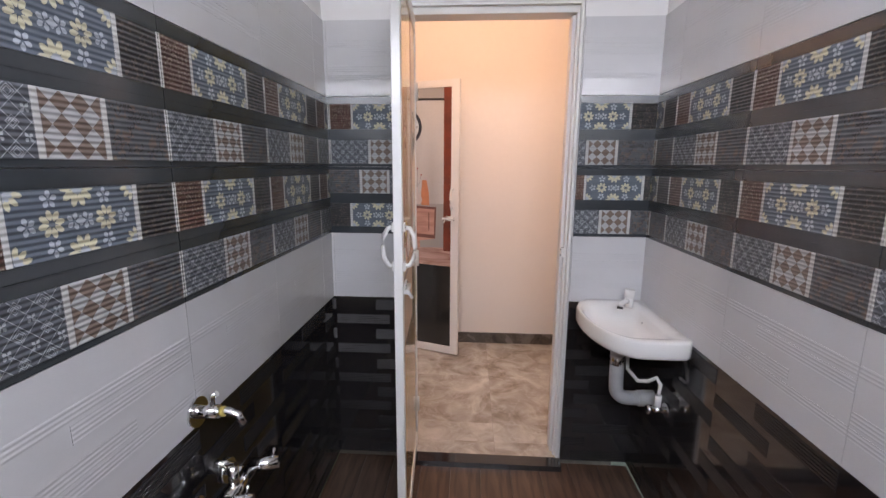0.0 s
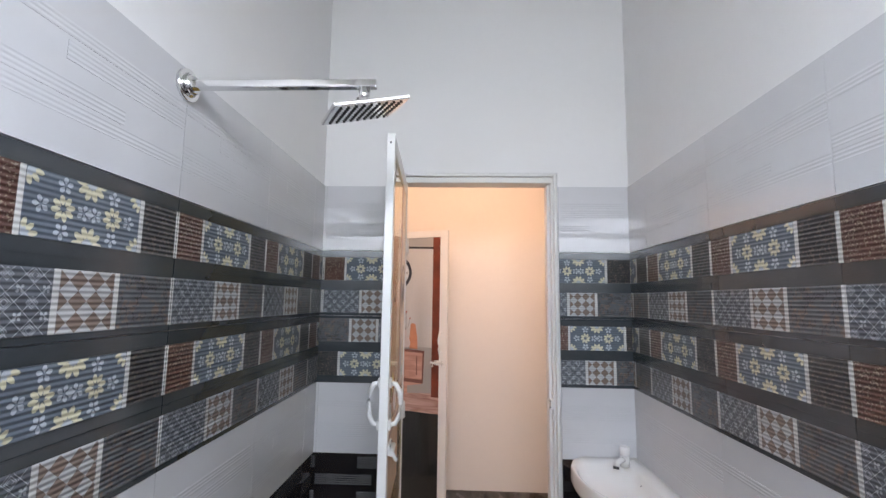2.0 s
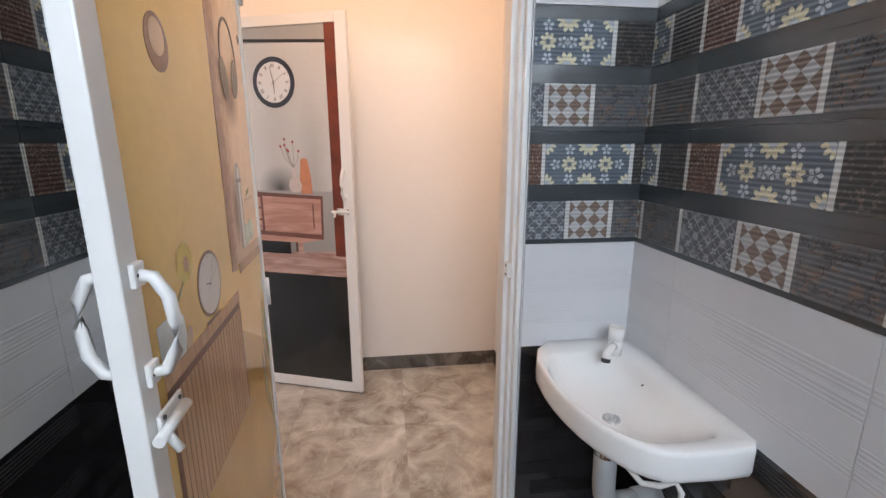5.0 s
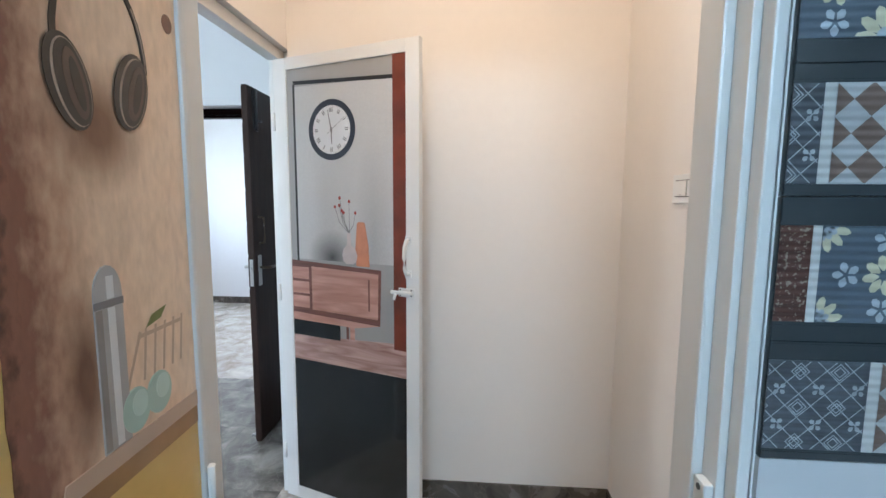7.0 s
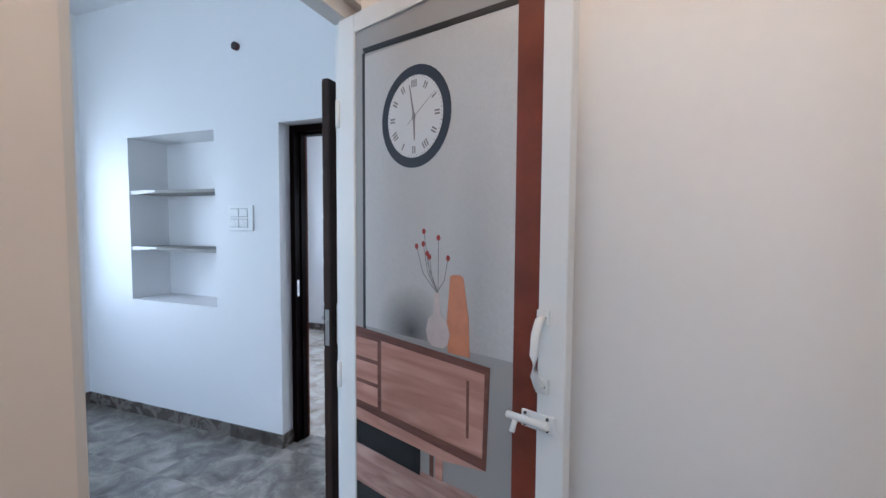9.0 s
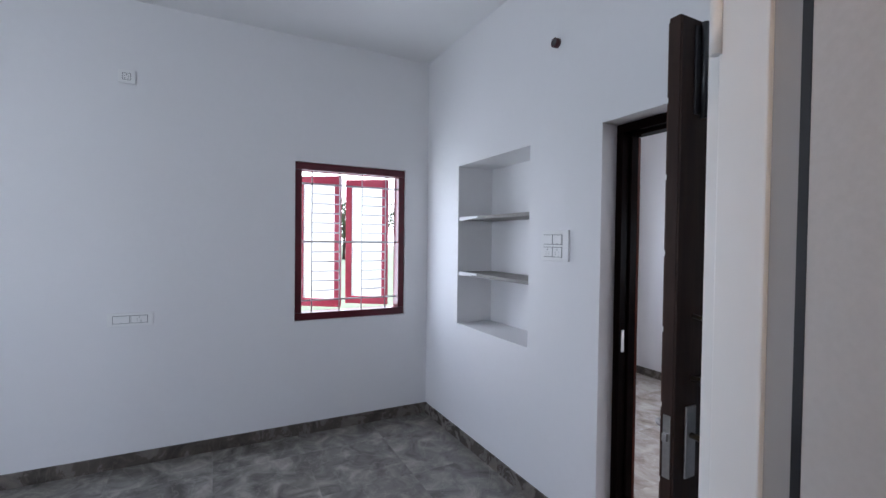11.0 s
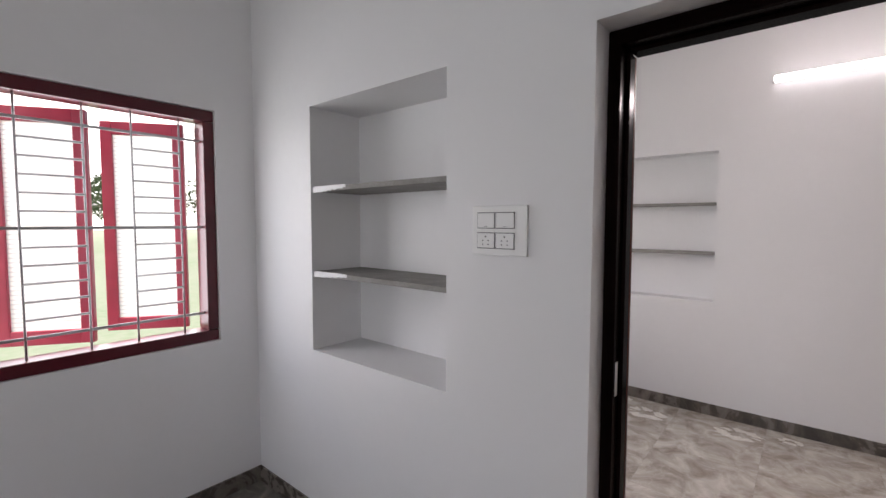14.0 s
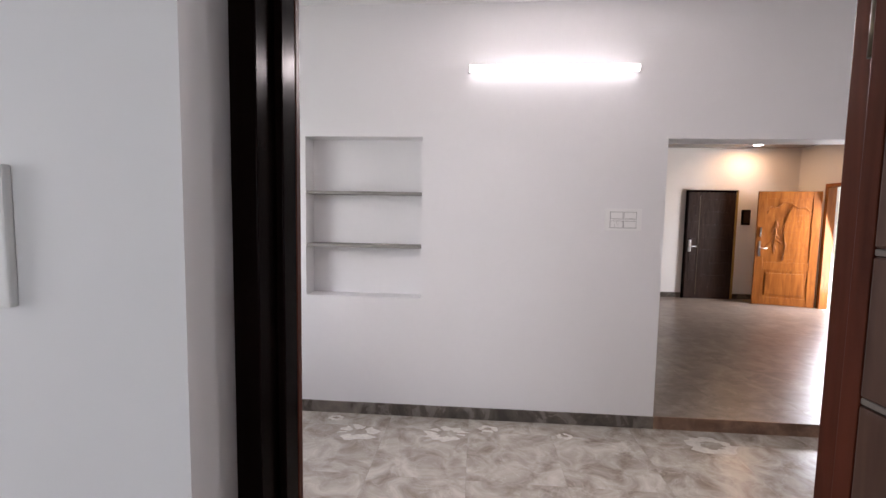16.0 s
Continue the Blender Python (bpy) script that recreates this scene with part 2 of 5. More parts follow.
def raised(bm, pts, d0, d1, mat=0):
    """A flat shape in the local x-z plane with an edge, from y = -d0 out to y = -d1."""
    f = polygon(bm, pts, d1, mat)
    vs = list(f.verts)
    low = [bm.verts.new((v.co.x, -d0, v.co.z)) for v in vs]
    n = len(vs)
    for i in range(n):
        bm.faces.new((vs[(i + 1) % n], vs[i], low[i], low[(i + 1) % n])).material_index = mat


def rect(x0, z0, x1, z1):
    return [(x0, z0), (x1, z0), (x1, z1), (x0, z1)]


def ring_pts(cx, cz, rx, rz, n=40):
    return [(cx + rx * math.cos(2 * math.pi * k / n), cz + rz * math.sin(2 * math.pi * k / n)) for k in range(n)]


def petals(bm, cx, cz, r, n, depth, mat, turn=0.0, wide=0.42):
    """Separate pointed petals round a middle."""
    for k in range(n):
        a = turn + 2 * math.pi * k / n
        c, s = math.cos(a), math.sin(a)
        q = [(0.14, 0), (0.6, wide * 0.42), (0.86, wide * 0.26), (1.0, 0), (0.86, -wide * 0.26), (0.6, -wide * 0.42)]
        polygon(bm, [(cx + r * (u * c - v * s), cz + r * (u * s + v * c)) for u, v in q], depth, mat)


# white frames of the two plastic doors
def door_frame(name, jambs, head, label):
    ob = thing(name, (0, 0, 0), label, "door frame")
    for j in jambs:
        part("jamb", box(B(), *j, 0.004), UPVC, ob)
    part("head", box(B(), *head, 0.004), UPVC, ob)
    return ob


f1 = door_frame("door_frame", [(-0.178, 2.308, 0.0, -0.134, 2.362, 2.175), (0.590, 2.300, 0.0, 0.631, 2.364, 2.175)], (-0.178, 2.264, 2.175, 0.631, 2.362, 2.2165), "white plastic frame of the bathroom doorway")
part("rebate", box(B(), 0.604, 2.264, 0.0, 0.630, 2.2995, 2.175, 0.002), UPVC, f1)
part("bead", box(B(), 0.614, 2.238, 0.0, 0.6295, 2.2635, 2.2165, 0.003), UPVC, f1)
part("bead", box(B(), -0.178, 2.238, 2.204, 0.6135, 2.2635, 2.2165, 0.002), UPVC, f1)
kp = part("lock_keeper", box(B(), 0.592, 2.268, 1.072, 0.605, 2.296, 1.120, 0.003), UPVC, f1, "small white bolt keeper")
for zz in (1.082, 1.110):
    part("screw", cyl(B(), (0.593, 2.282, zz), (0.5905, 2.282, zz), 0.0045, 10), GAP, kp)
f2 = door_frame("door_frame", [(-0.684, 3.748, 0.0, -0.602, 3.798, 2.135), (-0.690, 2.967, 0.0, -0.630, 2.998, 2.135)], (-0.690, 2.967, 2.135, -0.630, 3.798, 2.183), "white plastic frame of the bedroom-side doorway")


def pull_handle(parent, x, z0, z1, side=-1, y=0.0, mat=None):
    bm = B()
    s = side
    path = [(x, y, z0), (x, y + s * 0.022, z0 + 0.004), (x, y + s * 0.036, z0 + 0.03), (x, y + s * 0.040, (z0 + z1) / 2), (x, y + s * 0.036, z1 - 0.03), (x, y + s * 0.022, z1 - 0.004), (x, y, z1)]
    tube(bm, path, 0.0085, 10)
    h = part("pull_handle", bm, mat or UPVC, parent, "white bow pull handle")
    for z in (z0, z1):
        part("foot", box(B(), x - 0.014, min(y, y + s * 0.008), z - 0.016, x + 0.014, max(y, y + s * 0.008), z + 0.016, 0.003), mat or UPVC, h)
        for dx in (-0.006, 0.006):
            part("screw", cyl(B(), (x + dx, y + s * 0.007, z), (x + dx, y + s * 0.0095, z), 0.0032, 8), GAP, h)
    return h


def tower_bolt(parent, x0, x1, z, side=-1, y=0.0):
    s = side
    b = part("tower_bolt", box(B(), x0 + 0.03, min(y, y + s * 0.006), z - 0.018, x1, max(y, y + s * 0.006), z + 0.018, 0.002), UPVC, parent, "white sliding bolt")
    part("bolt_bar", cyl(B(), (x0, y + s * 0.014, z), (x1 - 0.01, y + s * 0.014, z), 0.008, 12), UPVC, b)
    part("bolt_knob", cyl(B(), (x0 + 0.022, y + s * 0.014, z), (x0 + 0.022, y + s * 0.03, z - 0.028), 0.006, 10), UPVC, b)
    for dx in (0.04, 0.092):
        for dz in (-0.012, 0.012):
            part("screw", cyl(B(), (x0 + dx, y + s * 0.006, z + dz), (x0 + dx, y + s * 0.0085, z + dz), 0.0035, 8), GAP, b)


# prints
P_GREY = material("print_grey_wall", (0.36, 0.35, 0.34), 0.30, stain=0.12, stain_scale=1.6, grain=0.05, grain_scale=30, coat=0.3)
P_LIGHT = material("print_pale_grey", (0.56, 0.55, 0.54), 0.30, stain=0.10, stain_scale=2.0, grain=0.09, grain_scale=120, coat=0.3)
P_DARK = material("print_charcoal", (0.012, 0.015, 0.017), 0.22, stain=0.5, stain_scale=5, coat=0.3)
P_BLACK = material("print_black", (0.010, 0.010, 0.012), 0.30, coat=0.3)
P_NAVY = material("print_navy_rim", (0.014, 0.016, 0.028), 0.28, coat=0.3)
P_FACE = material("print_clock_face", (0.70, 0.70, 0.71), 0.30, stain=0.05, stain_scale=9, coat=0.3)
P_INK = material("print_grey_ink", (0.20, 0.19, 0.19), 0.35)
P_ORANGE = material("print_orange_vase", (0.62, 0.24, 0.12), 0.30, stain=0.25, stain_scale=14, coat=0.3)
P_PINK = material("print_pale_vase", (0.62, 0.53, 0.51), 0.30, stain=0.15, stain_scale=20, coat=0.3)
P_BERRY = material("print_red_berry", (0.30, 0.03, 0.02), 0.35)
P_RED = material("print_redwood", (0.20, 0.035, 0.016), 0.30, stain=0.45, stain_scale=9, coat=0.3)


def grainy(name, c0, c1, along="X", size=9.0, rough=0.32, coat=0.2):
    """Wood with long grain along one axis."""
    m = bpy.data.materials.new(name)
    m.use_nodes = True
    n, l = m.node_tree.nodes, m.node_tree.links
    b = n["Principled BSDF"]
    co, mp = n.new("ShaderNodeTexCoord"), n.new("ShaderNodeMapping")
    k = {"X": (0.12, 1, 1), "Y": (1, 0.12, 1), "Z": (1, 1, 0.12)}[along]
    mp.inputs["Scale"].default_value = k
    l.new(co.outputs["Object"], mp.inputs["Vector"])
    t = n.new("ShaderNodeTexNoise")
    t.inputs["Scale"].default_value, t.inputs["Detail"].default_value, t.inputs["Distortion"].default_value = size * 6, 6, 0.8
    l.new(mp.outputs[0], t.inputs["Vector"])
    r = n.new("ShaderNodeValToRGB")
    r.color_ramp.elements[0].position, r.color_ramp.elements[1].position = 0.32, 0.68
    r.color_ramp.elements[0].color, r.color_ramp.elements[1].color = (*c0, 1), (*c1, 1)
    l.new(t.outputs[0], r.inputs[0])
    l.new(r.outputs[0], b.inputs["Base Color"])
    b.inputs["Roughness"].default_value, b.inputs["Coat Weight"].default_value = rough, coat
    bp = n.new("ShaderNodeBump")
    bp.inputs["Strength"].default_value, bp.inputs["Distance"].default_value = 0.15, 0.001
    l.new(t.outputs[0], bp.inputs["Height"])
    l.new(bp.outputs[0], b.inputs["Normal"])
    return m


P_WOOD = grainy("print_cabinet_wood", (0.36, 0.165, 0.125), (0.60, 0.34, 0.27), "X", 4)
P_WOOD_D = grainy("print_cabinet_shade", (0.11, 0.04, 0.028), (0.20, 0.08, 0.06), "X", 6)
P_PLANK = grainy("print_plank_floor", (0.27, 0.135, 0.11), (0.60, 0.41, 0.36), "X", 5)
ORANGE_WOOD = grainy("varnished_orange_wood", (0.22, 0.060, 0.010), (0.38, 0.122, 0.022), "Z", 3, 0.38, 0.12)
ORANGE_WOOD.node_tree.nodes["Principled BSDF"].inputs["Specular IOR Level"].default_value = 0.2
BLACK_LAM = grainy("dark_brown_laminate", (0.022, 0.011, 0.008), (0.042, 0.023, 0.017), "Z", 5, 0.45, 0.0)
BLACK_LAM.node_tree.nodes["Principled BSDF"].inputs["Specular IOR Level"].default_value = 0.2
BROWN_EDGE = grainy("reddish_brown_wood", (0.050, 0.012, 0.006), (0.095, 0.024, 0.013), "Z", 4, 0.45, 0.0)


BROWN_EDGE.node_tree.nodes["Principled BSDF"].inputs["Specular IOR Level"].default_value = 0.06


def door_leaf(name, hinge, free, z0, z1, label, stile, side):
    """A plastic framed leaf in its own frame: x from the hinge, front face at y = 0, thickness towards +y. side: extra turn."""
    hx, hy = hinge
    ang = math.degrees(math.atan2(free[1] - hy, free[0] - hx))
    ob = thing(name, (hx, hy, 0), label, "door", turn=ang)
    w = math.hypot(free[0] - hx, free[1] - hy)
    l, r, t, b = stile
    part("stile", box(B(), 0, 0, z0, l, 0.03, z1, 0.003), UPVC, ob)
    part("stile", box(B(), w - r, 0, z0, w, 0.03, z1, 0.003), UPVC, ob)
    part("rail", box(B(), l, 0.0005, z1 - t, w - r, 0.0295, z1, 0.002), UPVC, ob)
    part("rail", box(B(), l, 0.0005, z0, w - r, 0.0295, z0 + b, 0.002), UPVC, ob)
    return ob, w


def print_shade(m, cx, cz, rx, rz, dark):
    """A soft round shade printed into a material's colour, in the leaf's own frame."""
    n, l = m.node_tree.nodes, m.node_tree.links
    b = n["Principled BSDF"]
    old = b.inputs["Base Color"].links[0].from_socket
    co, mp, g = n.new("ShaderNodeTexCoord"), n.new("ShaderNodeMapping"), n.new("ShaderNodeTexGradient")
    mp.inputs["Location"].default_value = (-cx / rx, 0, -cz / rz)
    mp.inputs["Scale"].default_value = (1 / rx, 0, 1 / rz)
    g.gradient_type = "SPHERICAL"
    l.new(co.outputs["Object"], mp.inputs["Vector"])
    l.new(mp.outputs[0], g.inputs[0])
    mx = n.new("ShaderNodeMix")
    mx.data_type, mx.blend_type = "RGBA", "MULTIPLY"
    l.new(g.outputs["Fac"], mx.inputs["Factor"])
    l.new(old, mx.inputs["A"])
    mx.inputs["B"].default_value = (dark, dark, dark, 1)
    l.new(mx.outputs["Result"], b.inputs["Base Color"])


# shading painted within the picture: the vase shadow, then a faint tall patch
print_shade(P_LIGHT, 0.31, 1.235, 0.14, 0.13, 0.12)
print_shade(P_LIGHT, 0.53, 1.30, 0.10, 0.50, 0.75)
# door leaf with the printed clock and sideboard, swung back into the passage
leaf1, w1 = door_leaf("plastic_door", (-0.650, 3.716), (0.056, 3.458), 0.012, 2.125, "white-framed plastic door, open, printed with a clock and sideboard", (0.074, 0.062, 0.052, 0.062), 0)
PR0, PR1, PZ0, PZ1 = 0.074, w1 - 0.062, 0.074, 2.073
part("panel", box(B(), PR0 - 0.004, 0.006, PZ0 - 0.004, PR1 + 0.004, 0.024, PZ1 + 0.004), P_GREY, leaf1, "grey printed panel")
bm = B()
raised(bm, [(0.118, 1.22), (0.628, 1.22), (0.628, 1.985), (0.118, 1.995)], -0.006, -0.0052)
part("pale_field", bm, P_LIGHT, leaf1)
bm = B()
for q in ([(0.118, 2.004), (0.632, 1.980), (0.632, 1.996), (0.108, 2.020)], rect(0.108, 1.205, 0.119, 2.006)):
    raised(bm, q, -0.006, -0.0045)
part("printed_black_line", bm, P_BLACK, leaf1)
bm = B()
raised(bm, rect(0.628, 0.855, PR1 + 0.003, PZ1 + 0.003), -0.006, -0.0043)
part("printed_red_post", bm, P_RED, leaf1)
bm = B()
raised(bm, [(PR0, 0.735), (PR1 + 0.002, 0.735), (PR1 + 0.002, 0.885), (0.40, 0.868), (PR0, 0.855)], -0.006, -0.0046)
part("printed_plank_floor", bm, P_PLANK, leaf1)
bm = B()
raised(bm, rect(PR0 - 0.002, PZ0 - 0.002, PR1 + 0.002, 0.735), -0.006, -0.0044)
part("printed_charcoal_base", bm, P_DARK, leaf1)
bm = B()
raised(bm, rect(PR0, 0.855, 0.345, 0.935), -0.006, -0.0041)
part("printed_shadow", bm, P_DARK, leaf1)
# sideboard in the print
bm = B()
raised(bm, [(PR0, 0.955), (0.558, 0.948), (0.566, 1.194), (PR0, 1.214)], -0.006, -0.0038, 1)
raised(bm, [(0.190, 0.985), (0.548, 0.975), (0.553, 1.176), (0.190, 1.188)], -0.0038, -0.0034, 0)
for z in (0.990, 1.058, 1.126):
    raised(bm, rect(PR0 + 0.001, z, 0.174, z + 0.056), -0.0038, -0.0034, 0)
raised(bm, rect(0.500, 1.010, 0.508, 1.150), -0.0034, -0.0031, 1)
raised(bm, [(PR0, 0.928), (0.430, 0.925), (0.558, 0.948), (PR0, 0.966)], -0.0038, -0.0033, 0)
raised(bm, rect(0.400, 0.868, 0.424, 0.928), -0.006, -0.0036, 0)
raised(bm, rect(0.380, 0.868, 0.392, 0.928), -0.006, -0.0037, 1)
part("printed_sideboard", bm, [P_WOOD, P_WOOD_D], leaf1)
# printed wall clock
bm = B()
CX, CZ = 0.320, 1.796
raised(bm, ring_pts(CX, CZ, 0.125, 0.130), -0.0052, -0.0040, 0)
raised(bm, ring_pts(CX, CZ, 0.100, 0.104), -0.0040, -0.0036, 1)
for k in range(12):
    a = 2 * math.pi * k / 12
    c, s = math.cos(a), math.sin(a)
    count = (2, 1, 2, 3, 2, 2, 2, 3, 1, 2, 3, 2)[k]
    for j in range(count):
        o = (j - (count - 1) / 2) * 0.0075
        q = [(0.072, o - 0.0022), (0.090, o - 0.0022), (0.090, o + 0.0022), (0.072, o + 0.0022)]
        polygon(bm, [(CX + u * c - v * s, CZ + (u * s + v * c) * 1.04) for u, v in q], -0.0033, 2)
for k in range(60):
    a = 2 * math.pi * k / 60
    c, s = math.cos(a), math.sin(a)
    q = [(0.094, -0.0008), (0.098, -0.0008), (0.098, 0.0008), (0.094, 0.0008)]
    polygon(bm, [(CX + u * c - v * s, CZ + (u * s + v * c) * 1.04) for u, v in q], -0.0033, 2)
for a, ln, wd in ((102, 0.082, 0.0036), (-88, 0.058, 0.0045), (35, 0.09, 0.0012), (215, 0.03, 0.0012)):
    c, s = math.cos(radians(a)), math.sin(radians(a))
    q = [(-0.01, -wd), (ln, -wd * 0.5), (ln, wd * 0.5), (-0.01, wd)]
    polygon(bm, [(CX + u * c - v * s, CZ + (u * s + v * c) * 1.04) for u, v in q], -0.0031, 2)
polygon(bm, ring_pts(CX, CZ, 0.007, 0.007, 14), -0.0029, 2)
part("printed_clock", bm, [P_NAVY, P_FACE, P_INK], leaf1, "printed round clock with a dark rim")
# printed vases and twigs
bm = B()
raised(bm, [(0.440, 1.205), (0.436, 1.28), (0.446, 1.394), (0.456, 1.399), (0.476, 1.399), (0.486, 1.394), (0.503, 1.30), (0.508, 1.205)], -0.0052, -0.0036)
part("printed_orange_vase", bm, P_ORANGE, leaf1)
bm = B()
raised(bm, [(0.387, 1.212), (0.372, 1.225), (0.366, 1.25), (0.374, 1.28), (0.392, 1.297), (0.394, 1.349), (0.412, 1.349), (0.414, 1.297), (0.436, 1.28), (0.446, 1.25), (0.440, 1.225), (0.425, 1.212)], -0.0036, -0.0031)
part("printed_pale_vase", bm, P_PINK, leaf1)
bm = B()
berries = ((0.362, 1.502), (0.412, 1.487), (0.336, 1.463), (0.444, 1.438), (0.360, 1.470), (0.374, 1.446), (0.382, 1.438))
for x, z in berries:
    x -= 0.006
    px, pz = 0.403 + random.uniform(-0.005, 0.005), 1.349
    mx, mz = (x + px) / 2 + (x - px) * 0.18, (z + pz) / 2 - 0.012
    for (ax, az), (bx, bz) in (((px, pz), (mx, mz)), ((mx, mz), (x, z))):
        d = Vector((bx - ax, bz - az)).normalized() * 0.0013
        polygon(bm, [(ax - d.y, az + d.x), (bx - d.y, bz + d.x), (bx + d.y, bz - d.x), (ax + d.y, az - d.x)], -0.0049, 0)
    polygon(bm, ring_pts(x, z, 0.0065, 0.0075, 16), -0.0046, 1)
part("printed_twigs", bm, [P_INK, P_BERRY], leaf1)
pull_handle(leaf1, w1 - 0.048, 1.19, 1.332)
tower_bolt(leaf1, w1 - 0.125, w1 - 0.018, 1.112)
for z in (0.25, 1.05, 1.85):
    part("hinge", cyl(B(), (0.0, -0.004, z - 0.04), (0.0, -0.004, z + 0.04), 0.007, 12), UPVC, leaf1)

# bathroom leaf, swung into the bathroom, edge towards the shower
P_YELLOW = material("print_mustard_wall", (0.86, 0.56, 0.17), 0.16, stain=0.22, stain_scale=2.5, grain=0.06, grain_scale=40, coat=0.5)
P_RUST = material("print_rust_edge", (0.22, 0.085, 0.05), 0.3, stain=0.55, stain_scale=25, grain=0.3, grain_scale=90, coat=0.4)
P_SHELF = material("print_pink_shelf", (0.58, 0.40, 0.28), 0.3, stain=0.15, stain_scale=10, coat=0.4)
P_TEAL = material("print_mint_cup", (0.45, 0.60, 0.52), 0.3, stain=0.1, stain_scale=20, coat=0.4)
P_FLASK = material("print_steel_flask", (0.50, 0.47, 0.45), 0.3, stain=0.25, stain_scale=18, coat=0.4)
P_LEAF = material("print_leaf_green", (0.20, 0.22, 0.05), 0.3, stain=0.3, stain_scale=30, coat=0.4)
P_FLOWER = material("print_yellow_flower", (0.72, 0.55, 0.10), 0.3, stain=0.15, stain_scale=40, coat=0.4)
P_STAND = grainy("print_tan_slats", (0.46, 0.25, 0.13), (0.64, 0.41, 0.25), "Z", 8)
leaf2, w2 = door_leaf("plastic_door", (-0.076, 1.566), (-0.119, 2.304), 0.03, 2.165, "white-edged plastic door, open, printed with a yellow wall and shelf", (0.046, 0.014, 0.06, 0.06), 0)


def U(d):
    """Along the leaf from its hinge, where its own x starts at the free edge."""
    return w2 - d


def board_print():
    """The printed board: rusty edge that frays into brown, with soft shadows printed into the colour."""
    m = bpy.data.materials.new("print_rusty_board")
    m.use_nodes = True
    n, l = m.node_tree.nodes, m.node_tree.links
    b = n["Principled BSDF"]
    b.inputs["Roughness"].default_value, b.inputs["Coat Weight"].default_value = 0.28, 0.4
    co, sp = n.new("ShaderNodeTexCoord"), n.new("ShaderNodeSeparateXYZ")
    l.new(co.outputs["Object"], sp.inputs[0])

    def maths(op, a, c):
        k = n.new("ShaderNodeMath")
        k.operation = op
        for i, v in enumerate((a, c)):
            if isinstance(v, (int, float)):
                k.inputs[i].default_value = v
            else:
                l.new(v, k.inputs[i])
        return k.outputs[0]

    def noise(scale, detail, squash):
        mp, t = n.new("ShaderNodeMapping"), n.new("ShaderNodeTexNoise")
        mp.inputs["Scale"].default_value = (1, 1, squash)
        l.new(co.outputs["Object"], mp.inputs["Vector"])
        l.new(mp.outputs[0], t.inputs["Vector"])
        t.inputs["Scale"].default_value, t.inputs["Detail"].default_value = scale, detail
        return t.outputs[0]

    def ramp(v, stops):
        r = n.new("ShaderNodeValToRGB")
        e = r.color_ramp.elements
        e[0].position, e[0].color = stops[0][0], (*stops[0][1], 1)
        e[1].position, e[1].color = stops[-1][0], (*stops[-1][1], 1)
        for p, c in stops[1:-1]:
            e.new(p).color = (*c, 1)
        l.new(v, r.inputs[0])
        return r.outputs[0]

    along = maths("DIVIDE", maths("SUBTRACT", sp.outputs[0], U(0.286)), 0.18)
    frayed = maths("ADD", along, maths("MULTIPLY", maths("SUBTRACT", noise(75, 8, 0.5), 0.5), 0.40))
    base = ramp(frayed, [(0.0, (0.13, 0.04, 0.02)), (0.08, (0.30, 0.11, 0.06)), (0.16, (0.27, 0.10, 0.055)), (0.36, (0.60, 0.36, 0.23)), (0.62, (0.86, 0.61, 0.42)), (1.0, (0.90, 0.67, 0.48))])
    last = base
    # the picture's own shadows by headphones and flask, painted as dark patches
    print_shadows = [(U(0.160), 1.570, 0.075, 0.075), (U(0.200), 1.310, 0.034, 0.110)]
    for cx, cz, rx, rz in print_shadows:
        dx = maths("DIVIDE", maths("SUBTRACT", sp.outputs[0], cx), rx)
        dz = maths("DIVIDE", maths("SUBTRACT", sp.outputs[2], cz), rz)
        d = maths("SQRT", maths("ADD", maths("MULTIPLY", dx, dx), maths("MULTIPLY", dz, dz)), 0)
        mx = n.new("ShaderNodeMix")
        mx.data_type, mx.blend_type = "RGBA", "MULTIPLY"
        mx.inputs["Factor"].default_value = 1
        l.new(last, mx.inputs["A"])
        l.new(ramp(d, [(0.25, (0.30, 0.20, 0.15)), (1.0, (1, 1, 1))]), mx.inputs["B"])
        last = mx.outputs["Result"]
    mx = n.new("ShaderNodeMix")
    mx.data_type, mx.blend_type = "RGBA", "MULTIPLY"
    mx.inputs["Factor"].default_value = 1
    l.new(last, mx.inputs["A"])
    l.new(ramp(noise(110, 5, 0.35), [(0.3, (0.84, 0.82, 0.80)), (0.7, (1, 1, 1))]), mx.inputs["B"])
    l.new(mx.outputs["Result"], b.inputs["Base Color"])
    return m


part("panel", box(B(), 0.042, 0.006, 0.086, w2 - 0.010, 0.024, 2.109), P_YELLOW, leaf2, "mustard printed panel")
bm = B()
raised(bm, [(U(0.60), 0.088), (U(0.012), 0.088), (U(0.012), 0.905), (U(0.27), 1.045), (U(0.60), 1.045)], -0.006, -0.0056)
part("printed_floor", bm, material("print_ochre_floor", (0.62, 0.36, 0.08), 0.16, stain=0.25, stain_scale=4, grain=0.06, grain_scale=40, coat=0.5), leaf2)
bm = B()
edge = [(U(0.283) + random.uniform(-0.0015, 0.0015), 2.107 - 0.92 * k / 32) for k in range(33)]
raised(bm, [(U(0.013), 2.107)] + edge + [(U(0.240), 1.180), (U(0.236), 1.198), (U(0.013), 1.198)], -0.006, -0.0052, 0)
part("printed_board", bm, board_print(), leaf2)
bm = B()
raised(bm, [(U(0.242), 1.194), (U(0.013), 1.194), (U(0.013), 1.216), (U(0.236), 1.216)], -0.0052, -0.0040)
part("printed_shelf", bm, P_SHELF, leaf2)
bm = B()
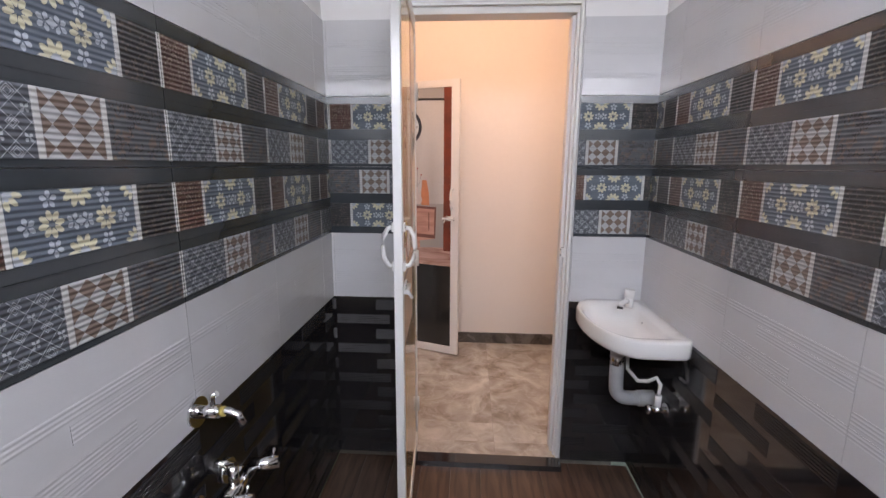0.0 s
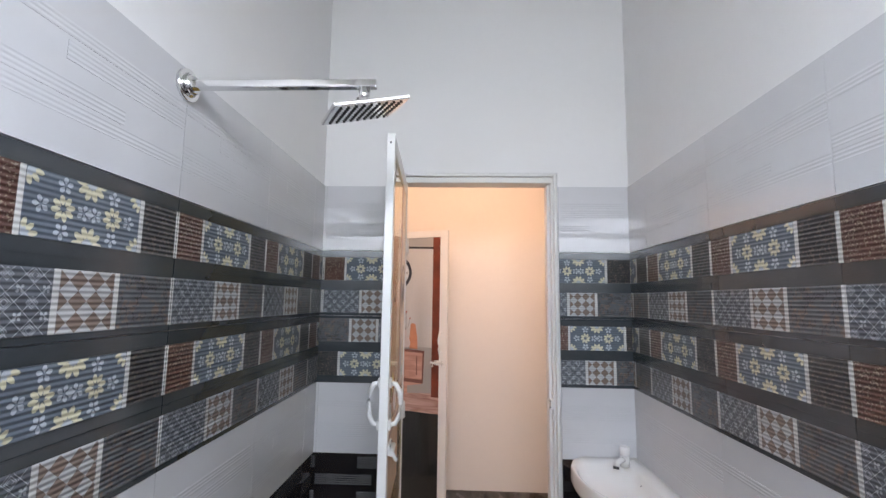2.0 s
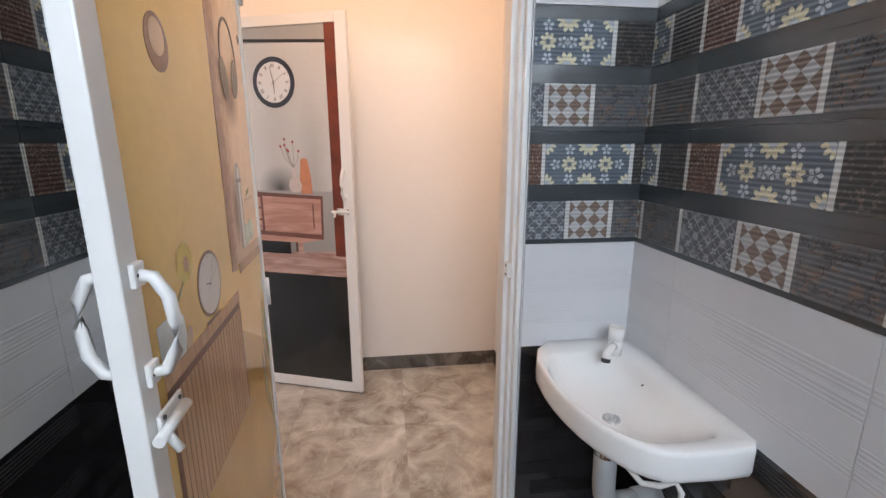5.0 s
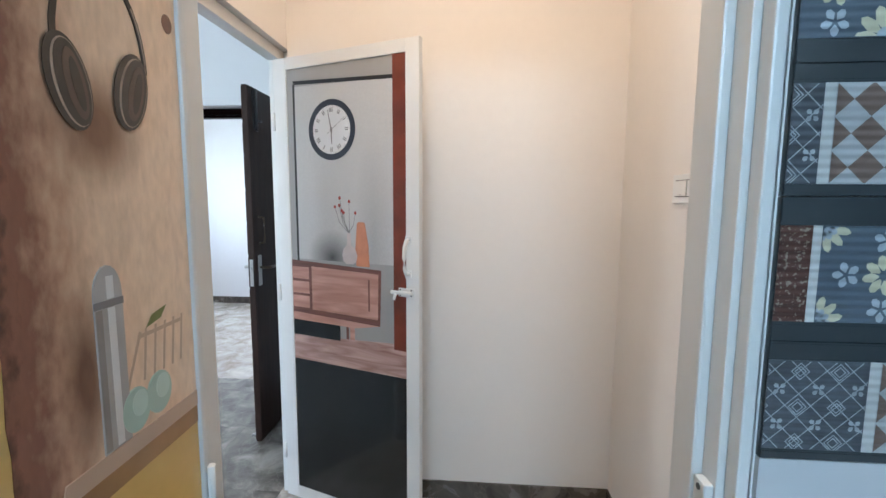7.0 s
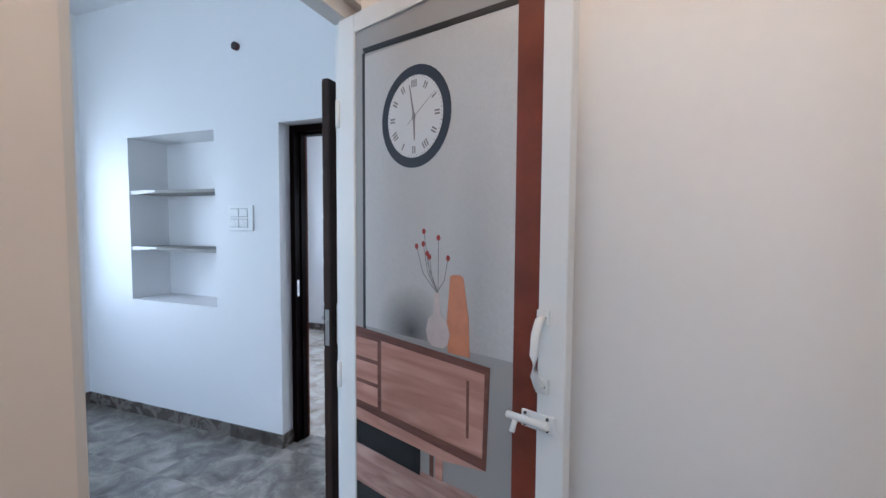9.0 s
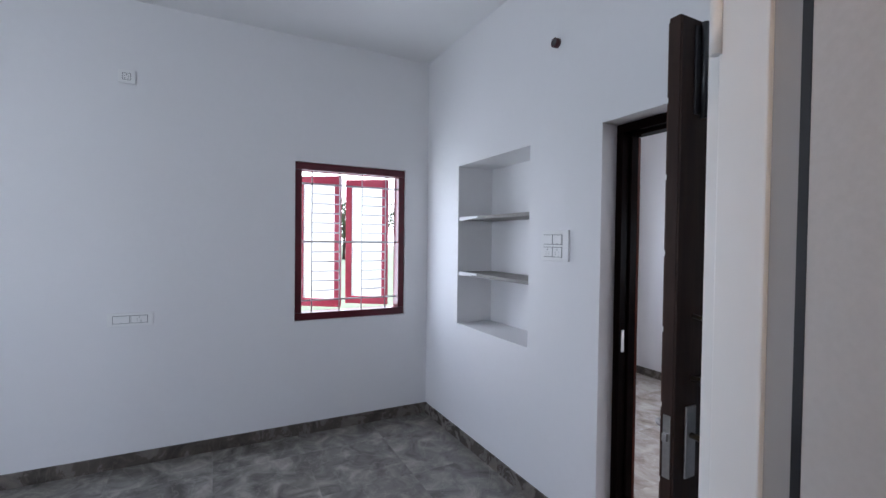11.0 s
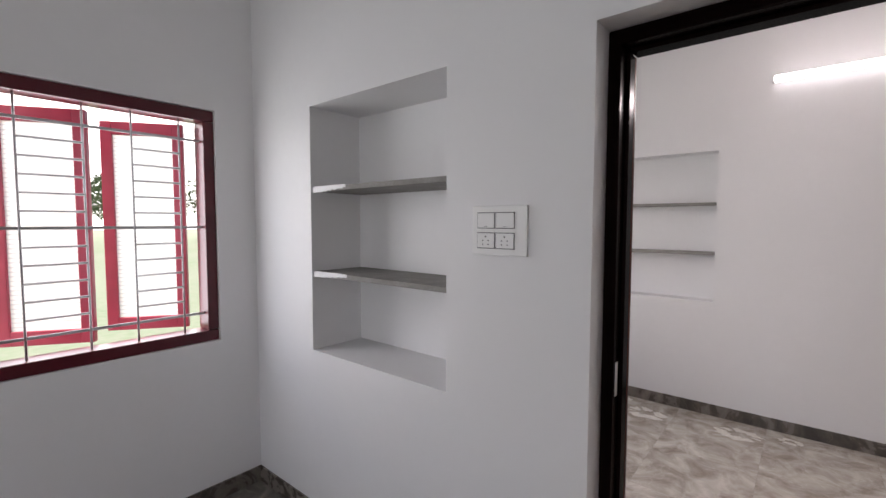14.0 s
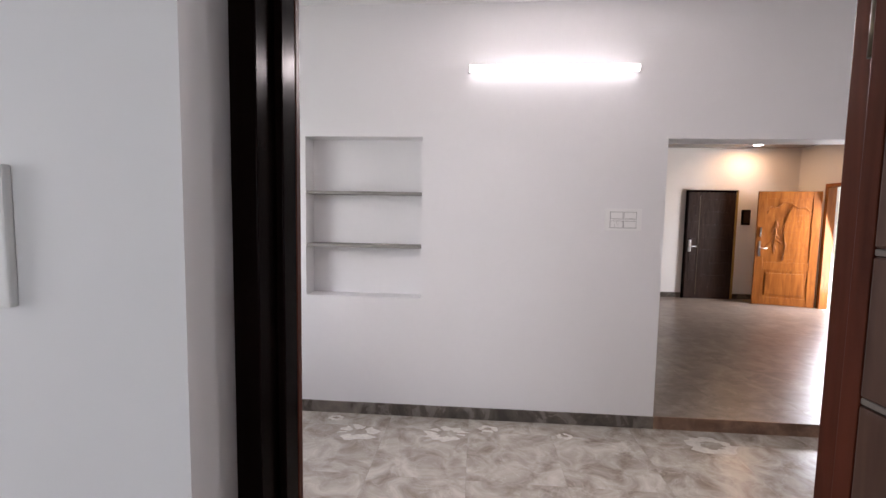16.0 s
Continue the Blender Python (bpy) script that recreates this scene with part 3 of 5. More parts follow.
raised(bm, rect(U(0.225), 1.168, U(0.013), 1.194), -0.006, -0.0050)
part("printed_shelf_shade", bm, material("print_brown_shade", (0.46, 0.25, 0.10), 0.25, stain=0.3, stain_scale=14, coat=0.4), leaf2)
bm = B()
fx = U(0.166)
raised(bm, [(fx - 0.020, 1.217), (fx - 0.020, 1.385)] + [(fx + 0.020 * math.cos(a), 1.392 + 0.032 * math.sin(a)) for a in [math.pi * (1 - k / 10) for k in range(11)]] + [(fx + 0.020, 1.385), (fx + 0.020, 1.217)], -0.0052, -0.0038, 0)
raised(bm, rect(fx - 0.021, 1.378, fx + 0.021, 1.386), -0.0038, -0.0033, 1)
raised(bm, rect(fx - 0.019, 1.219, fx - 0.010, 1.377), -0.0038, -0.0035, 2)
raised(bm, rect(fx - 0.002, 1.219, fx + 0.008, 1.377), -0.0038, -0.0035, 3)
raised(bm, rect(fx - 0.002, 1.387, fx + 0.008, 1.412), -0.0038, -0.0035, 3)
part("printed_flask", bm, [P_FLASK, P_INK, material("print_flask_shade", (0.32, 0.28, 0.25), 0.3, stain=0.2, stain_scale=20, coat=0.4), material("print_flask_shine", (0.74, 0.72, 0.70), 0.3, coat=0.4)], leaf2)
bm = B()
for c, zc in ((0.136, 1.246), (0.094, 1.250)):
    raised(bm, ring_pts(U(c), zc, 0.023, 0.027, 24), -0.0052, -0.0034 if c > 0.1 else -0.0036, 0)
    raised(bm, ring_pts(U(c) + 0.006, zc + 0.006, 0.013, 0.016, 20), -0.0034 if c > 0.1 else -0.0036, -0.0031, 1)
part("printed_cups", bm, [P_TEAL, material("print_mint_shine", (0.58, 0.72, 0.64), 0.3, stain=0.1, stain_scale=20, coat=0.4)], leaf2)
# basket of twigs and a green leaf behind the cups
bm = B()
for k in range(5):
    x0 = 0.120 - 0.018 * k
    raised(bm, [(U(x0), 1.275), (U(x0 - 0.004), 1.275), (U(x0 - 0.012), 1.338), (U(x0 - 0.008), 1.338)], -0.0052, -0.0049, 0)
raised(bm, [(U(0.150), 1.270), (U(0.146), 1.270), (U(0.118), 1.335), (U(0.122), 1.337)], -0.0052, -0.0048, 0)
raised(bm, rect(U(0.125), 1.328, U(0.040), 1.333), -0.0049, -0.0046, 0)
raised(bm, [(U(0.110), 1.338), (U(0.098), 1.352), (U(0.070), 1.358), (U(0.082), 1.344)], -0.0049, -0.0045, 1)
part("printed_twig_basket", bm, [P_SHELF, P_LEAF], leaf2)
bm = B()
cx = U(0.144)
outer = [(cx + 0.066 * math.cos(a), 1.645 + 0.100 * math.sin(a)) for a in [math.pi * k / 16 for k in range(17)]]
inner = [(cx + 0.059 * math.cos(a), 1.645 + 0.093 * math.sin(a)) for a in [math.pi * (1 - k / 16) for k in range(17)]]
raised(bm, outer + inner, -0.0052, -0.0040)
mid0 = [(cx + 0.064 * math.cos(a), 1.645 + 0.098 * math.sin(a)) for a in [math.pi * k / 16 for k in range(5)]]
mid1 = [(cx + 0.062 * math.cos(a), 1.645 + 0.096 * math.sin(a)) for a in [math.pi * (4 - k) / 16 for k in range(5)]]
raised(bm, mid0 + mid1, -0.0040, -0.0037, 2)
for hx, hz, lean in ((U(0.193), 1.608, 14), (U(0.108), 1.618, -16)):
    c, t = math.cos(radians(lean)), math.sin(radians(lean))
    for ra, rb, z0, z1, mi, off in ((0.026, 0.046, -0.0040, -0.0032, 0, 0.0), (0.021, 0.042, -0.0032, -0.0029, 2, 0.003), (0.019, 0.041, -0.0029, -0.0027, 0, 0.004), (0.012, 0.034, -0.0027, -0.0025, 1, 0.007), (0.006, 0.026, -0.0025, -0.0023, 0, 0.009)):
        loop = [(ra * math.cos(a), rb * math.sin(a)) for a in [2 * math.pi * k / 28 for k in range(28)]]
        raised(bm, [(hx + off + u * c - v * t, hz + u * t + v * c) for u, v in loop], z0, z1, mi)
part("printed_headphones", bm, [material("print_dark_brown", (0.028, 0.017, 0.013), 0.3, stain=0.4, stain_scale=30, coat=0.4), material("print_tan_pad", (0.10, 0.062, 0.045), 0.3, stain=0.4, stain_scale=40, coat=0.4), material("print_headphone_shine", (0.46, 0.36, 0.29), 0.3, stain=0.3, stain_scale=40, coat=0.4)], leaf2)
bm = B()
raised(bm, ring_pts(U(0.032), 1.722, 0.010, 0.012, 16), -0.0052, -0.0047)
part("printed_hook", bm, P_RUST, leaf2)
bm = B()
raised(bm, ring_pts(U(0.528), 1.612, 0.040, 0.042, 28), -0.006, -0.0052, 0)
raised(bm, ring_pts(U(0.528), 1.620, 0.026, 0.027, 24), -0.0052, -0.0049, 1)
part("printed_round_basket", bm, [P_RUST, P_SHELF], leaf2)
bm = B()
c2x, c2z = U(0.432), 1.208
raised(bm, ring_pts(c2x, c2z, 0.064, 0.063, 36), -0.006, -0.0050, 0)
raised(bm, ring_pts(c2x, c2z, 0.058, 0.057, 36), -0.0050, -0.0045, 1)
for k in range(12):
    a = math.pi * k / 6
    c, s = math.cos(a), math.sin(a)
    polygon(bm, [(c2x + u * c - v * s, c2z + u * s + v * c) for u, v in ((0.049, -0.0007), (0.053, -0.0007), (0.053, 0.0007), (0.049, 0.0007))], -0.0042, 2)
for a, ln, wd in ((62, 0.048, 0.0009), (28, 0.046, 0.0007), (168, 0.024, 0.0016), (215, 0.018, 0.0008)):
    c, s = math.cos(radians(a)), math.sin(radians(a))
    polygon(bm, [(c2x + u * c - v * s, c2z + u * s + v * c) for u, v in ((0, -wd), (ln, -wd * 0.8), (ln, wd * 0.8), (0, wd))], -0.0042, 2)
polygon(bm, ring_pts(c2x, c2z, 0.0035, 0.0035, 12), -0.0040, 2)
part("printed_small_clock", bm, [P_RUST, P_FACE, P_INK], leaf2)
bm = B()
raised(bm, rect(U(0.66), 1.112, U(0.255), 1.136), -0.0056, -0.0046, 0)
raised(bm, rect(U(0.66), 1.098, U(0.262), 1.112), -0.0056, -0.0049, 1)
raised(bm, rect(U(0.66), 0.85, U(0.258), 1.098), -0.0056, -0.0053, 1)
for k in range(21):
    x = U(0.645) + k * 0.0182
    raised(bm, rect(x, 0.852, x + 0.0145, 1.097), -0.0053, -0.0050, 0)
raised(bm, rect(U(0.474), 1.136, U(0.395), 1.143), -0.0050, -0.0047, 1)
part("printed_slatted_stand", bm, [P_STAND, P_WOOD_D], leaf2)
bm = B()
petals(bm, U(0.536), 1.275, 0.036, 6, -0.0050, 0, 0.3, 1.1)
polygon(bm, ring_pts(U(0.533), 1.272, 0.012, 0.014, 14), -0.0046, 1)
for (x0, z0, x1, z1) in ((0.548, 1.250, 0.592, 1.215), (0.570, 1.222, 0.612, 1.238), (0.588, 1.22, 0.600, 1.15), (0.05, 1.04, 0.030, 0.90), (0.03, 1.00, 0.018, 0.86), (0.07, 0.98, 0.05, 0.82), (0.10, 0.90, 0.07, 0.70), (0.05, 0.80, 0.03, 0.62)):
    dx, dz = U(x1) - U(x0), z1 - z0
    raised(bm, [(U(x0), z0), (U(x0) + dx * 0.5 - dz * 0.05, z0 + dz * 0.5 + dx * 0.05), (U(x1), z1), (U(x0) + dx * 0.5 + dz * 0.05, z0 + dz * 0.5 - dx * 0.05)], -0.0056, -0.0049, 2)
part("printed_flower", bm, [P_FLOWER, P_STAND, P_LEAF], leaf2)
bm = B()
raised(bm, [(U(0.662), 1.137), (U(0.575), 1.137), (U(0.566), 1.160), (U(0.570), 1.196), (U(0.590), 1.215), (U(0.662), 1.212)], -0.0053, -0.0047, 0)
raised(bm, [(U(0.572), 1.137), (U(0.548), 1.137), (U(0.540), 1.165), (U(0.556), 1.172), (U(0.568), 1.160)], -0.0053, -0.0045, 1)
part("printed_pot", bm, [material("print_pale_blue_pot", (0.60, 0.70, 0.70), 0.3, stain=0.2, stain_scale=25, coat=0.4), P_SHELF], leaf2)
pull_handle(leaf2, 0.030, 1.170, 1.305, -1, 0.0)
pull_handle(leaf2, 0.030, 1.170, 1.305, 1, 0.03)
tower_bolt(leaf2, -0.005, 0.10, 1.088)
part("screw", cyl(B(), (-0.0005, 0.015, 2.13), (0.001, 0.015, 2.13), 0.004, 8), GAP, leaf2)
for z in (0.25, 1.05, 1.85):
    part("hinge", cyl(B(), (w2 - 0.002, -0.004, z - 0.04), (w2 - 0.002, -0.004, z + 0.04), 0.006, 12), UPVC, leaf2)

# dark timber door between bedroom and hall
fr = thing("door_frame", (0, 0, 0), "dark timber frame of the bedroom doorway", "door frame")
# left jamb is near-black, right jamb reddish brown
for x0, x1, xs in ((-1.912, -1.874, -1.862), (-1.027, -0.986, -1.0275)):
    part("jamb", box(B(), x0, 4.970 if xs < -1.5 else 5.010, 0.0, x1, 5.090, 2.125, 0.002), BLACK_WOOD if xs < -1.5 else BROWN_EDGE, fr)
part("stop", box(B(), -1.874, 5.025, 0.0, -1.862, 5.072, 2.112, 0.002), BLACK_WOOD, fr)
# same stop in a browner wood: hall light on it is put into colour
part("hall_edge", box(B(), -1.874, 5.0725, 0.0, -1.861, 5.089, 2.112, 0.002), BROWN_EDGE, fr, "outer edge of the frame, coloured browner for the hall's light")
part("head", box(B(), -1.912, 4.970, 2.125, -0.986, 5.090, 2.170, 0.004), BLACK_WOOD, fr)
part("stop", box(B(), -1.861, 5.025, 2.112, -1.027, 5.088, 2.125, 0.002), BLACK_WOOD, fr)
part("strike_plate", box(B(), -1.8735, 4.985, 1.02, -1.871, 5.005, 1.13, 0.001), STEEL, fr, "steel strike plate")

BRONZE = material("dark_bronze", (0.10, 0.075, 0.05), 0.35, metal=0.8)
dl = thing("timber_door", (-1.068, 5.004, 0), "dark brown panelled timber door standing open into the bedroom", "door", turn=-89.0)
# own frame: x runs from the hinge towards the free edge, +y towards the wall, the room side at y = 0
DW = 0.832
part("core", box(B(), 0, 0.004, 0.008, DW, 0.034, 2.14, 0.002), BLACK_LAM, dl)
bm = B()
zs = [0.010] + [0.191 + 0.194 * k for k in range(10)] + [2.138]
for a, b in zip(zs, zs[1:]):
    box(bm, 0.030, -0.002, a + 0.006, DW - 0.004, 0.004, b - 0.006, 0.003)
# lighter copy of BLACK_LAM, with the hall's light painted into this face
LIT_LAM = grainy("hall_lit_laminate", (0.050, 0.023, 0.015), (0.082, 0.040, 0.027), "Z", 5, 0.42, 0.0)
LIT_LAM.node_tree.nodes["Principled BSDF"].inputs["Specular IOR Level"].default_value = 0.18
part("panel_face", bm, LIT_LAM, dl, "dark laminate face with horizontal grooves")
part("hinge_stile", box(B(), 0.0, -0.002, 0.010, 0.0285, 0.004, 2.138, 0.002), BROWN_EDGE, dl)
# paler strips in the grooves paint the highlight along each lip
bm = B()
for z in zs[1:-1]:
    box(bm, 0.029, 0.0005, z - 0.004, DW - 0.006, 0.0035, z + 0.004, 0.001)
part("groove_line", bm, material("groove_highlight", (0.16, 0.13, 0.11), 0.3, stain=0.3, stain_scale=30), dl)
part("back_face", box(B(), 0.003, 0.034, 0.011, DW - 0.003, 0.038, 2.137, 0.001), BLACK_LAM, dl)
lk = part("lock_plate", box(B(), DW - 0.001, 0.010, 0.98, DW + 0.002, 0.030, 1.14, 0.001), STEEL, dl, "steel lock face")
part("latch", box(B(), DW, 0.014, 1.075, DW + 0.012, 0.026, 1.095, 0.002), STEEL, lk)
part("escutcheon", box(B(), DW - 0.085, 0.036, 0.975, DW - 0.045, 0.043, 1.16, 0.003), STEEL, dl)
part("lever", tube(B(), [(DW - 0.065, 0.04, 1.085), (DW - 0.065, 0.085, 1.085), (DW - 0.075, 0.092, 1.085), (DW - 0.17, 0.092, 1.08)], 0.008), BRONZE, dl, "steel lever handle")
part("escutcheon", box(B(), DW - 0.085, -0.009, 0.975, DW - 0.045, -0.002, 1.16, 0.003), STEEL, dl)
part("lever", tube(B(), [(DW - 0.065, -0.002, 1.085), (DW - 0.065, -0.05, 1.085), (DW - 0.075, -0.057, 1.085), (DW - 0.17, -0.057, 1.08)], 0.008), STEEL, dl, "steel lever handle")
part("pull_handle", tube(B(), [(DW - 0.07, 0.037, 1.23), (DW - 0.07, 0.07, 1.235), (DW - 0.07, 0.075, 1.26), (DW - 0.07, 0.075, 1.36), (DW - 0.07, 0.07, 1.385), (DW - 0.07, 0.037, 1.39)], 0.006), BRONZE, dl)
tb = part("tower_bolt", box(B(), DW - 0.10, 0.037, 1.90, DW - 0.05, 0.044, 2.12, 0.002), P_BLACK, dl, "black tower bolt")
part("bolt_bar", cyl(B(), (DW - 0.075, 0.05, 1.89), (DW - 0.075, 0.05, 2.13), 0.008, 10), P_BLACK, tb)
part("bolt_knob", cyl(B(), (DW - 0.075, 0.05, 1.95), (DW - 0.11, 0.065, 1.95), 0.006, 10), P_BLACK, tb)
part("door_stop", cyl(B(), (DW - 0.03, 0.0, 0.045), (DW - 0.03, -0.035, 0.03), 0.009, 10), STEEL, dl)
for z in (0.3, 1.1, 1.85):
    part("hinge", cyl(B(), (-0.004, 0.004, z - 0.05), (-0.004, 0.004, z + 0.05), 0.006, 12), BRONZE, dl)


# ---- bathroom fittings ----
def basin():
    ob = thing("wash_basin", (0.972, 2.232, 0.0), "white ceramic corner wash basin fixed to the tiled wall", "wash basin")
    # outline seen from above, from the tapped corner, clockwise
    out = [(0.0, 0.0), (0.0, -0.14), (0.0, -0.30), (0.0, -0.44), (0.0, -0.515), (-0.02, -0.532), (-0.08, -0.535), (-0.17, -0.532)]
    out += [(-0.17 - 0.165 * math.sin(a), -0.20 - 0.332 * math.cos(a)) for a in [math.pi / 2 * k / 9 for k in range(1, 10)]]
    out += [(-0.330, -0.12), (-0.305, -0.05), (-0.265, -0.008), (-0.25, 0.0), (-0.12, 0.0)]
    c = Vector((-0.165, -0.275))

    def ring(bm, k, z, off=(0, 0), flat=True):
        vs = []
        for x, y in out:
            v = c + Vector(off) + (Vector((x, y)) - c) * k
            vs.append(bm.verts.new((v.x, v.y, z)))
        return vs

    bm = B()
    rings = [ring(bm, 0.30, 0.770), ring(bm, 0.52, 0.780), ring(bm, 0.80, 0.794), ring(bm, 0.955, 0.805), ring(bm, 0.990, 0.811), ring(bm, 1.0, 0.822), ring(bm, 1.0, 0.868), ring(bm, 0.992, 0.877), ring(bm, 0.975, 0.880)]
    inner = []
    for k, z in ((0.80, 0.878), (0.76, 0.868), (0.70, 0.838), (0.60, 0.812), (0.42, 0.797), (0.15, 0.791)):
        inner.append(ring(bm, k, z, (-0.022, -0.012)))
    rings += inner
    n = len(out)
    for a, b in zip(rings, rings[1:]):
        for k in range(n):
            f = bm.faces.new((a[k], a[(k + 1) % n], b[(k + 1) % n], b[k]))
            f.smooth = True
    bm.faces.new(rings[0])
    bm.faces.new(rings[-1])
    bmesh.ops.recalc_face_normals(bm, faces=bm.faces[:])
    part("bowl", bm, CERAMIC, ob)
    part("drain", cyl(B(), (-0.188, -0.287, 0.790), (-0.188, -0.287, 0.795), 0.022, 20), CHROME, ob, "chrome drain")
    part("tailpiece", cyl(B(), (-0.172, -0.247, 0.685), (-0.172, -0.247, 0.782), 0.030, 20), GREY_PVC, ob, "grey plastic waste nut")
    part("overflow", cyl(B(), (-0.060, -0.22, 0.838), (-0.066, -0.225, 0.834), 0.010, 14), GAP, ob)
    t = part("tap", cyl(B(), (-0.092, -0.105, 0.876), (-0.092, -0.105, 0.920), 0.019, 20), CERAMIC, ob, "white plastic pillar tap")
    part("knob", cyl(B(), (-0.092, -0.105, 0.920), (-0.090, -0.104, 0.958), 0.023, 12, r2=0.022), CERAMIC, t)
    part("spout", tube(B(), [(-0.092, -0.105, 0.904), (-0.118, -0.132, 0.909), (-0.145, -0.160, 0.905), (-0.150, -0.166, 0.893)], 0.0115, 12), CERAMIC, t)
    part("nozzle", cyl(B(), (-0.150, -0.166, 0.896), (-0.151, -0.167, 0.886), 0.0125, 14), GAP, t)
    return ob


basin()
waste = thing("waste_pipe", (0.80, 1.985, 0.0), "grey plastic waste pipe under the basin", "pipe")
part("collar", cyl(B(), (0, 0, 0.66), (0, 0, 0.70), 0.030, 20), CHROME, waste)
part("pipe", tube(B(), [(0, 0, 0.675), (0.002, 0, 0.60), (0.004, 0, 0.55)] + [(0.004 + 0.05 * (1 - math.cos(a)), 0, 0.55 - 0.05 * math.sin(a)) for a in [math.pi / 2 * k / 5 for k in range(1, 6)]] + [(0.11, 0, 0.50), (0.175, 0, 0.502)], 0.030, 18), GREY_PVC, waste)
part("socket", cyl(B(), (0.10, 0, 0.5), (0.17, 0, 0.502), 0.035, 18), GREY_PVC, waste)
hose = thing("water_hose", (0.93, 1.86, 0.0), "white flexible water hose under the basin", "hose")
part("hose", tube(B(), [(-0.075, 0.16, 0.70), (-0.085, 0.12, 0.64), (-0.06, 0.06, 0.615), (-0.03, 0.03, 0.63), (-0.005, 0.012, 0.655), (0.008, 0.002, 0.63), (0.004, 0, 0.575)], 0.008, 10), CERAMIC, hose)
part("nut", cyl(B(), (0.004, 0, 0.535), (0.004, 0, 0.585), 0.0135, 8), CERAMIC, hose)
cock = thing("angle_valve", (0.972, 1.86, 0.52), "chrome angle valve on the tiled wall", "valve")
part("flange", cyl(B(), (0.0, 0, 0), (-0.008, 0, 0), 0.028, 20), CHROME, cock)
part("body", cyl(B(), (-0.004, 0, 0), (-0.060, 0, 0), 0.012, 14), CHROME, cock)
part("outlet", cyl(B(), (-0.038, 0, 0), (-0.038, 0, 0.018), 0.010, 12), CHROME, cock)
part("knob", cyl(B(), (-0.058, 0, 0), (-0.082, 0, 0), 0.019, 10), CHROME, cock)

sh = thing("shower", (-0.530, 1.100, 2.105), "chrome wall shower with a square rain head", "shower")
fl = B()
cyl(fl, (0, 0, 0), (0.010, 0, 0), 0.040, 28)
cyl(fl, (0.010, 0, 0), (0.026, 0, 0), 0.030, 24, r2=0.020)
part("flange", fl, CHROME, sh)
part("arm", box(B(), 0.02, -0.011, -0.010, 0.478, 0.011, 0.010, 0.003), CHROME, sh)
part("swivel", cyl(B(), (0.448, 0, -0.010), (0.448, 0, -0.046), 0.014, 16), CHROME, sh)
part("ball", cyl(B(), (0.448, 0, -0.040), (0.448, 0, -0.060), 0.020, 16, r2=0.012), CHROME, sh)
tilt = pose(0.448, 0, -0.066, 8, -17, 24)
head = part("rain_head", box(B(), -0.09, -0.09, -0.006, 0.09, 0.09, 0.005, 0.003, m=tilt), CHROME, sh, "square chrome rain head")
nz = B()
for i in range(9):
    for j in range(9):
        a = tilt @ Vector((-0.072 + 0.018 * i, -0.072 + 0.018 * j, -0.006))
        b = tilt @ Vector((-0.072 + 0.018 * i, -0.072 + 0.018 * j, -0.009))
        cyl(nz, a, b, 0.0035, 6)
part("nozzle_plate", nz, GAP, head)

bib = thing("bib_tap", (-0.530, 1.105, 0.900), "chrome bib tap on the tiled wall", "tap")
part("flange", cyl(B(), (0, 0, 0), (0.008, 0, 0), 0.038, 24), CHROME, bib)
part("body", cyl(B(), (0.005, 0, 0), (0.060, 0, 0.004), 0.017, 16), CHROME, bib)
part("lever", tube(B(), [(0.045, 0, 0.012), (0.045, 0, 0.045), (0.058, 0, 0.052)], 0.008, 10), CHROME, bib)
part("spout", tube(B(), [(0.055, 0, 0.003), (0.085, 0.0, 0.006), (0.108, 0, -0.004), (0.120, 0, -0.028)], 0.010, 12), CHROME, bib)
part("ring", cyl(B(), (0.066, 0, 0.004), (0.074, 0, 0.005), 0.013, 14), material("yellow_tape", (0.55, 0.42, 0.10), 0.4), bib)

mixer = thing("wall_mixer", (-0.530, 1.130, 0.66), "chrome wall mixer with two handles and a spout", "mixer tap")
for dy in (-0.075, 0.075):
    part("flange", cyl(B(), (0, dy, 0), (0.010, dy, 0), 0.034, 22), CHROME, mixer)
    part("leg", cyl(B(), (0.005, dy, 0), (0.062, dy, 0), 0.014, 16), CHROME, mixer)
    part("handle", cyl(B(), (0.070, dy, 0.018), (0.145, dy + 0.02, 0.020), 0.019, 14, r2=0.017), CHROME, mixer)
    part("lever", tube(B(), [(0.130, dy + 0.015, 0.03), (0.135, dy + 0.018, 0.062)], 0.004, 8), CHROME, mixer)
part("body", cyl(B(), (0.066, -0.105, 0.002), (0.066, 0.105, 0.002), 0.021, 18), CHROME, mixer)
part("diverter", cyl(B(), (0.066, 0, 0.0), (0.066, 0, 0.075), 0.014, 14), CHROME, mixer)
part("diverter_knob", cyl(B(), (0.066, 0, 0.075), (0.030, -0.02, 0.092), 0.010, 12), CHROME, mixer)
part("spout", tube(B(), [(0.066, 0, -0.012), (0.075, 0, -0.045), (0.11, 0, -0.062), (0.20, 0.0, -0.062), (0.235, 0, -0.075)], 0.014, 14), CHROME, mixer)
part("ring", cyl(B(), (0.150, 0, -0.062), (0.162, 0, -0.062), 0.0165, 16), material("yellow_tape_wide", (0.55, 0.42, 0.10), 0.4), mixer)


# ---- window ----
win = thing("window", (XW, 4.182, 0.915), "maroon timber window with steel grill and open shutters", "window")
# own frame: x along world y is kept, so y runs along the wall and x into the room
WY, WZ = 0.470, 1.275
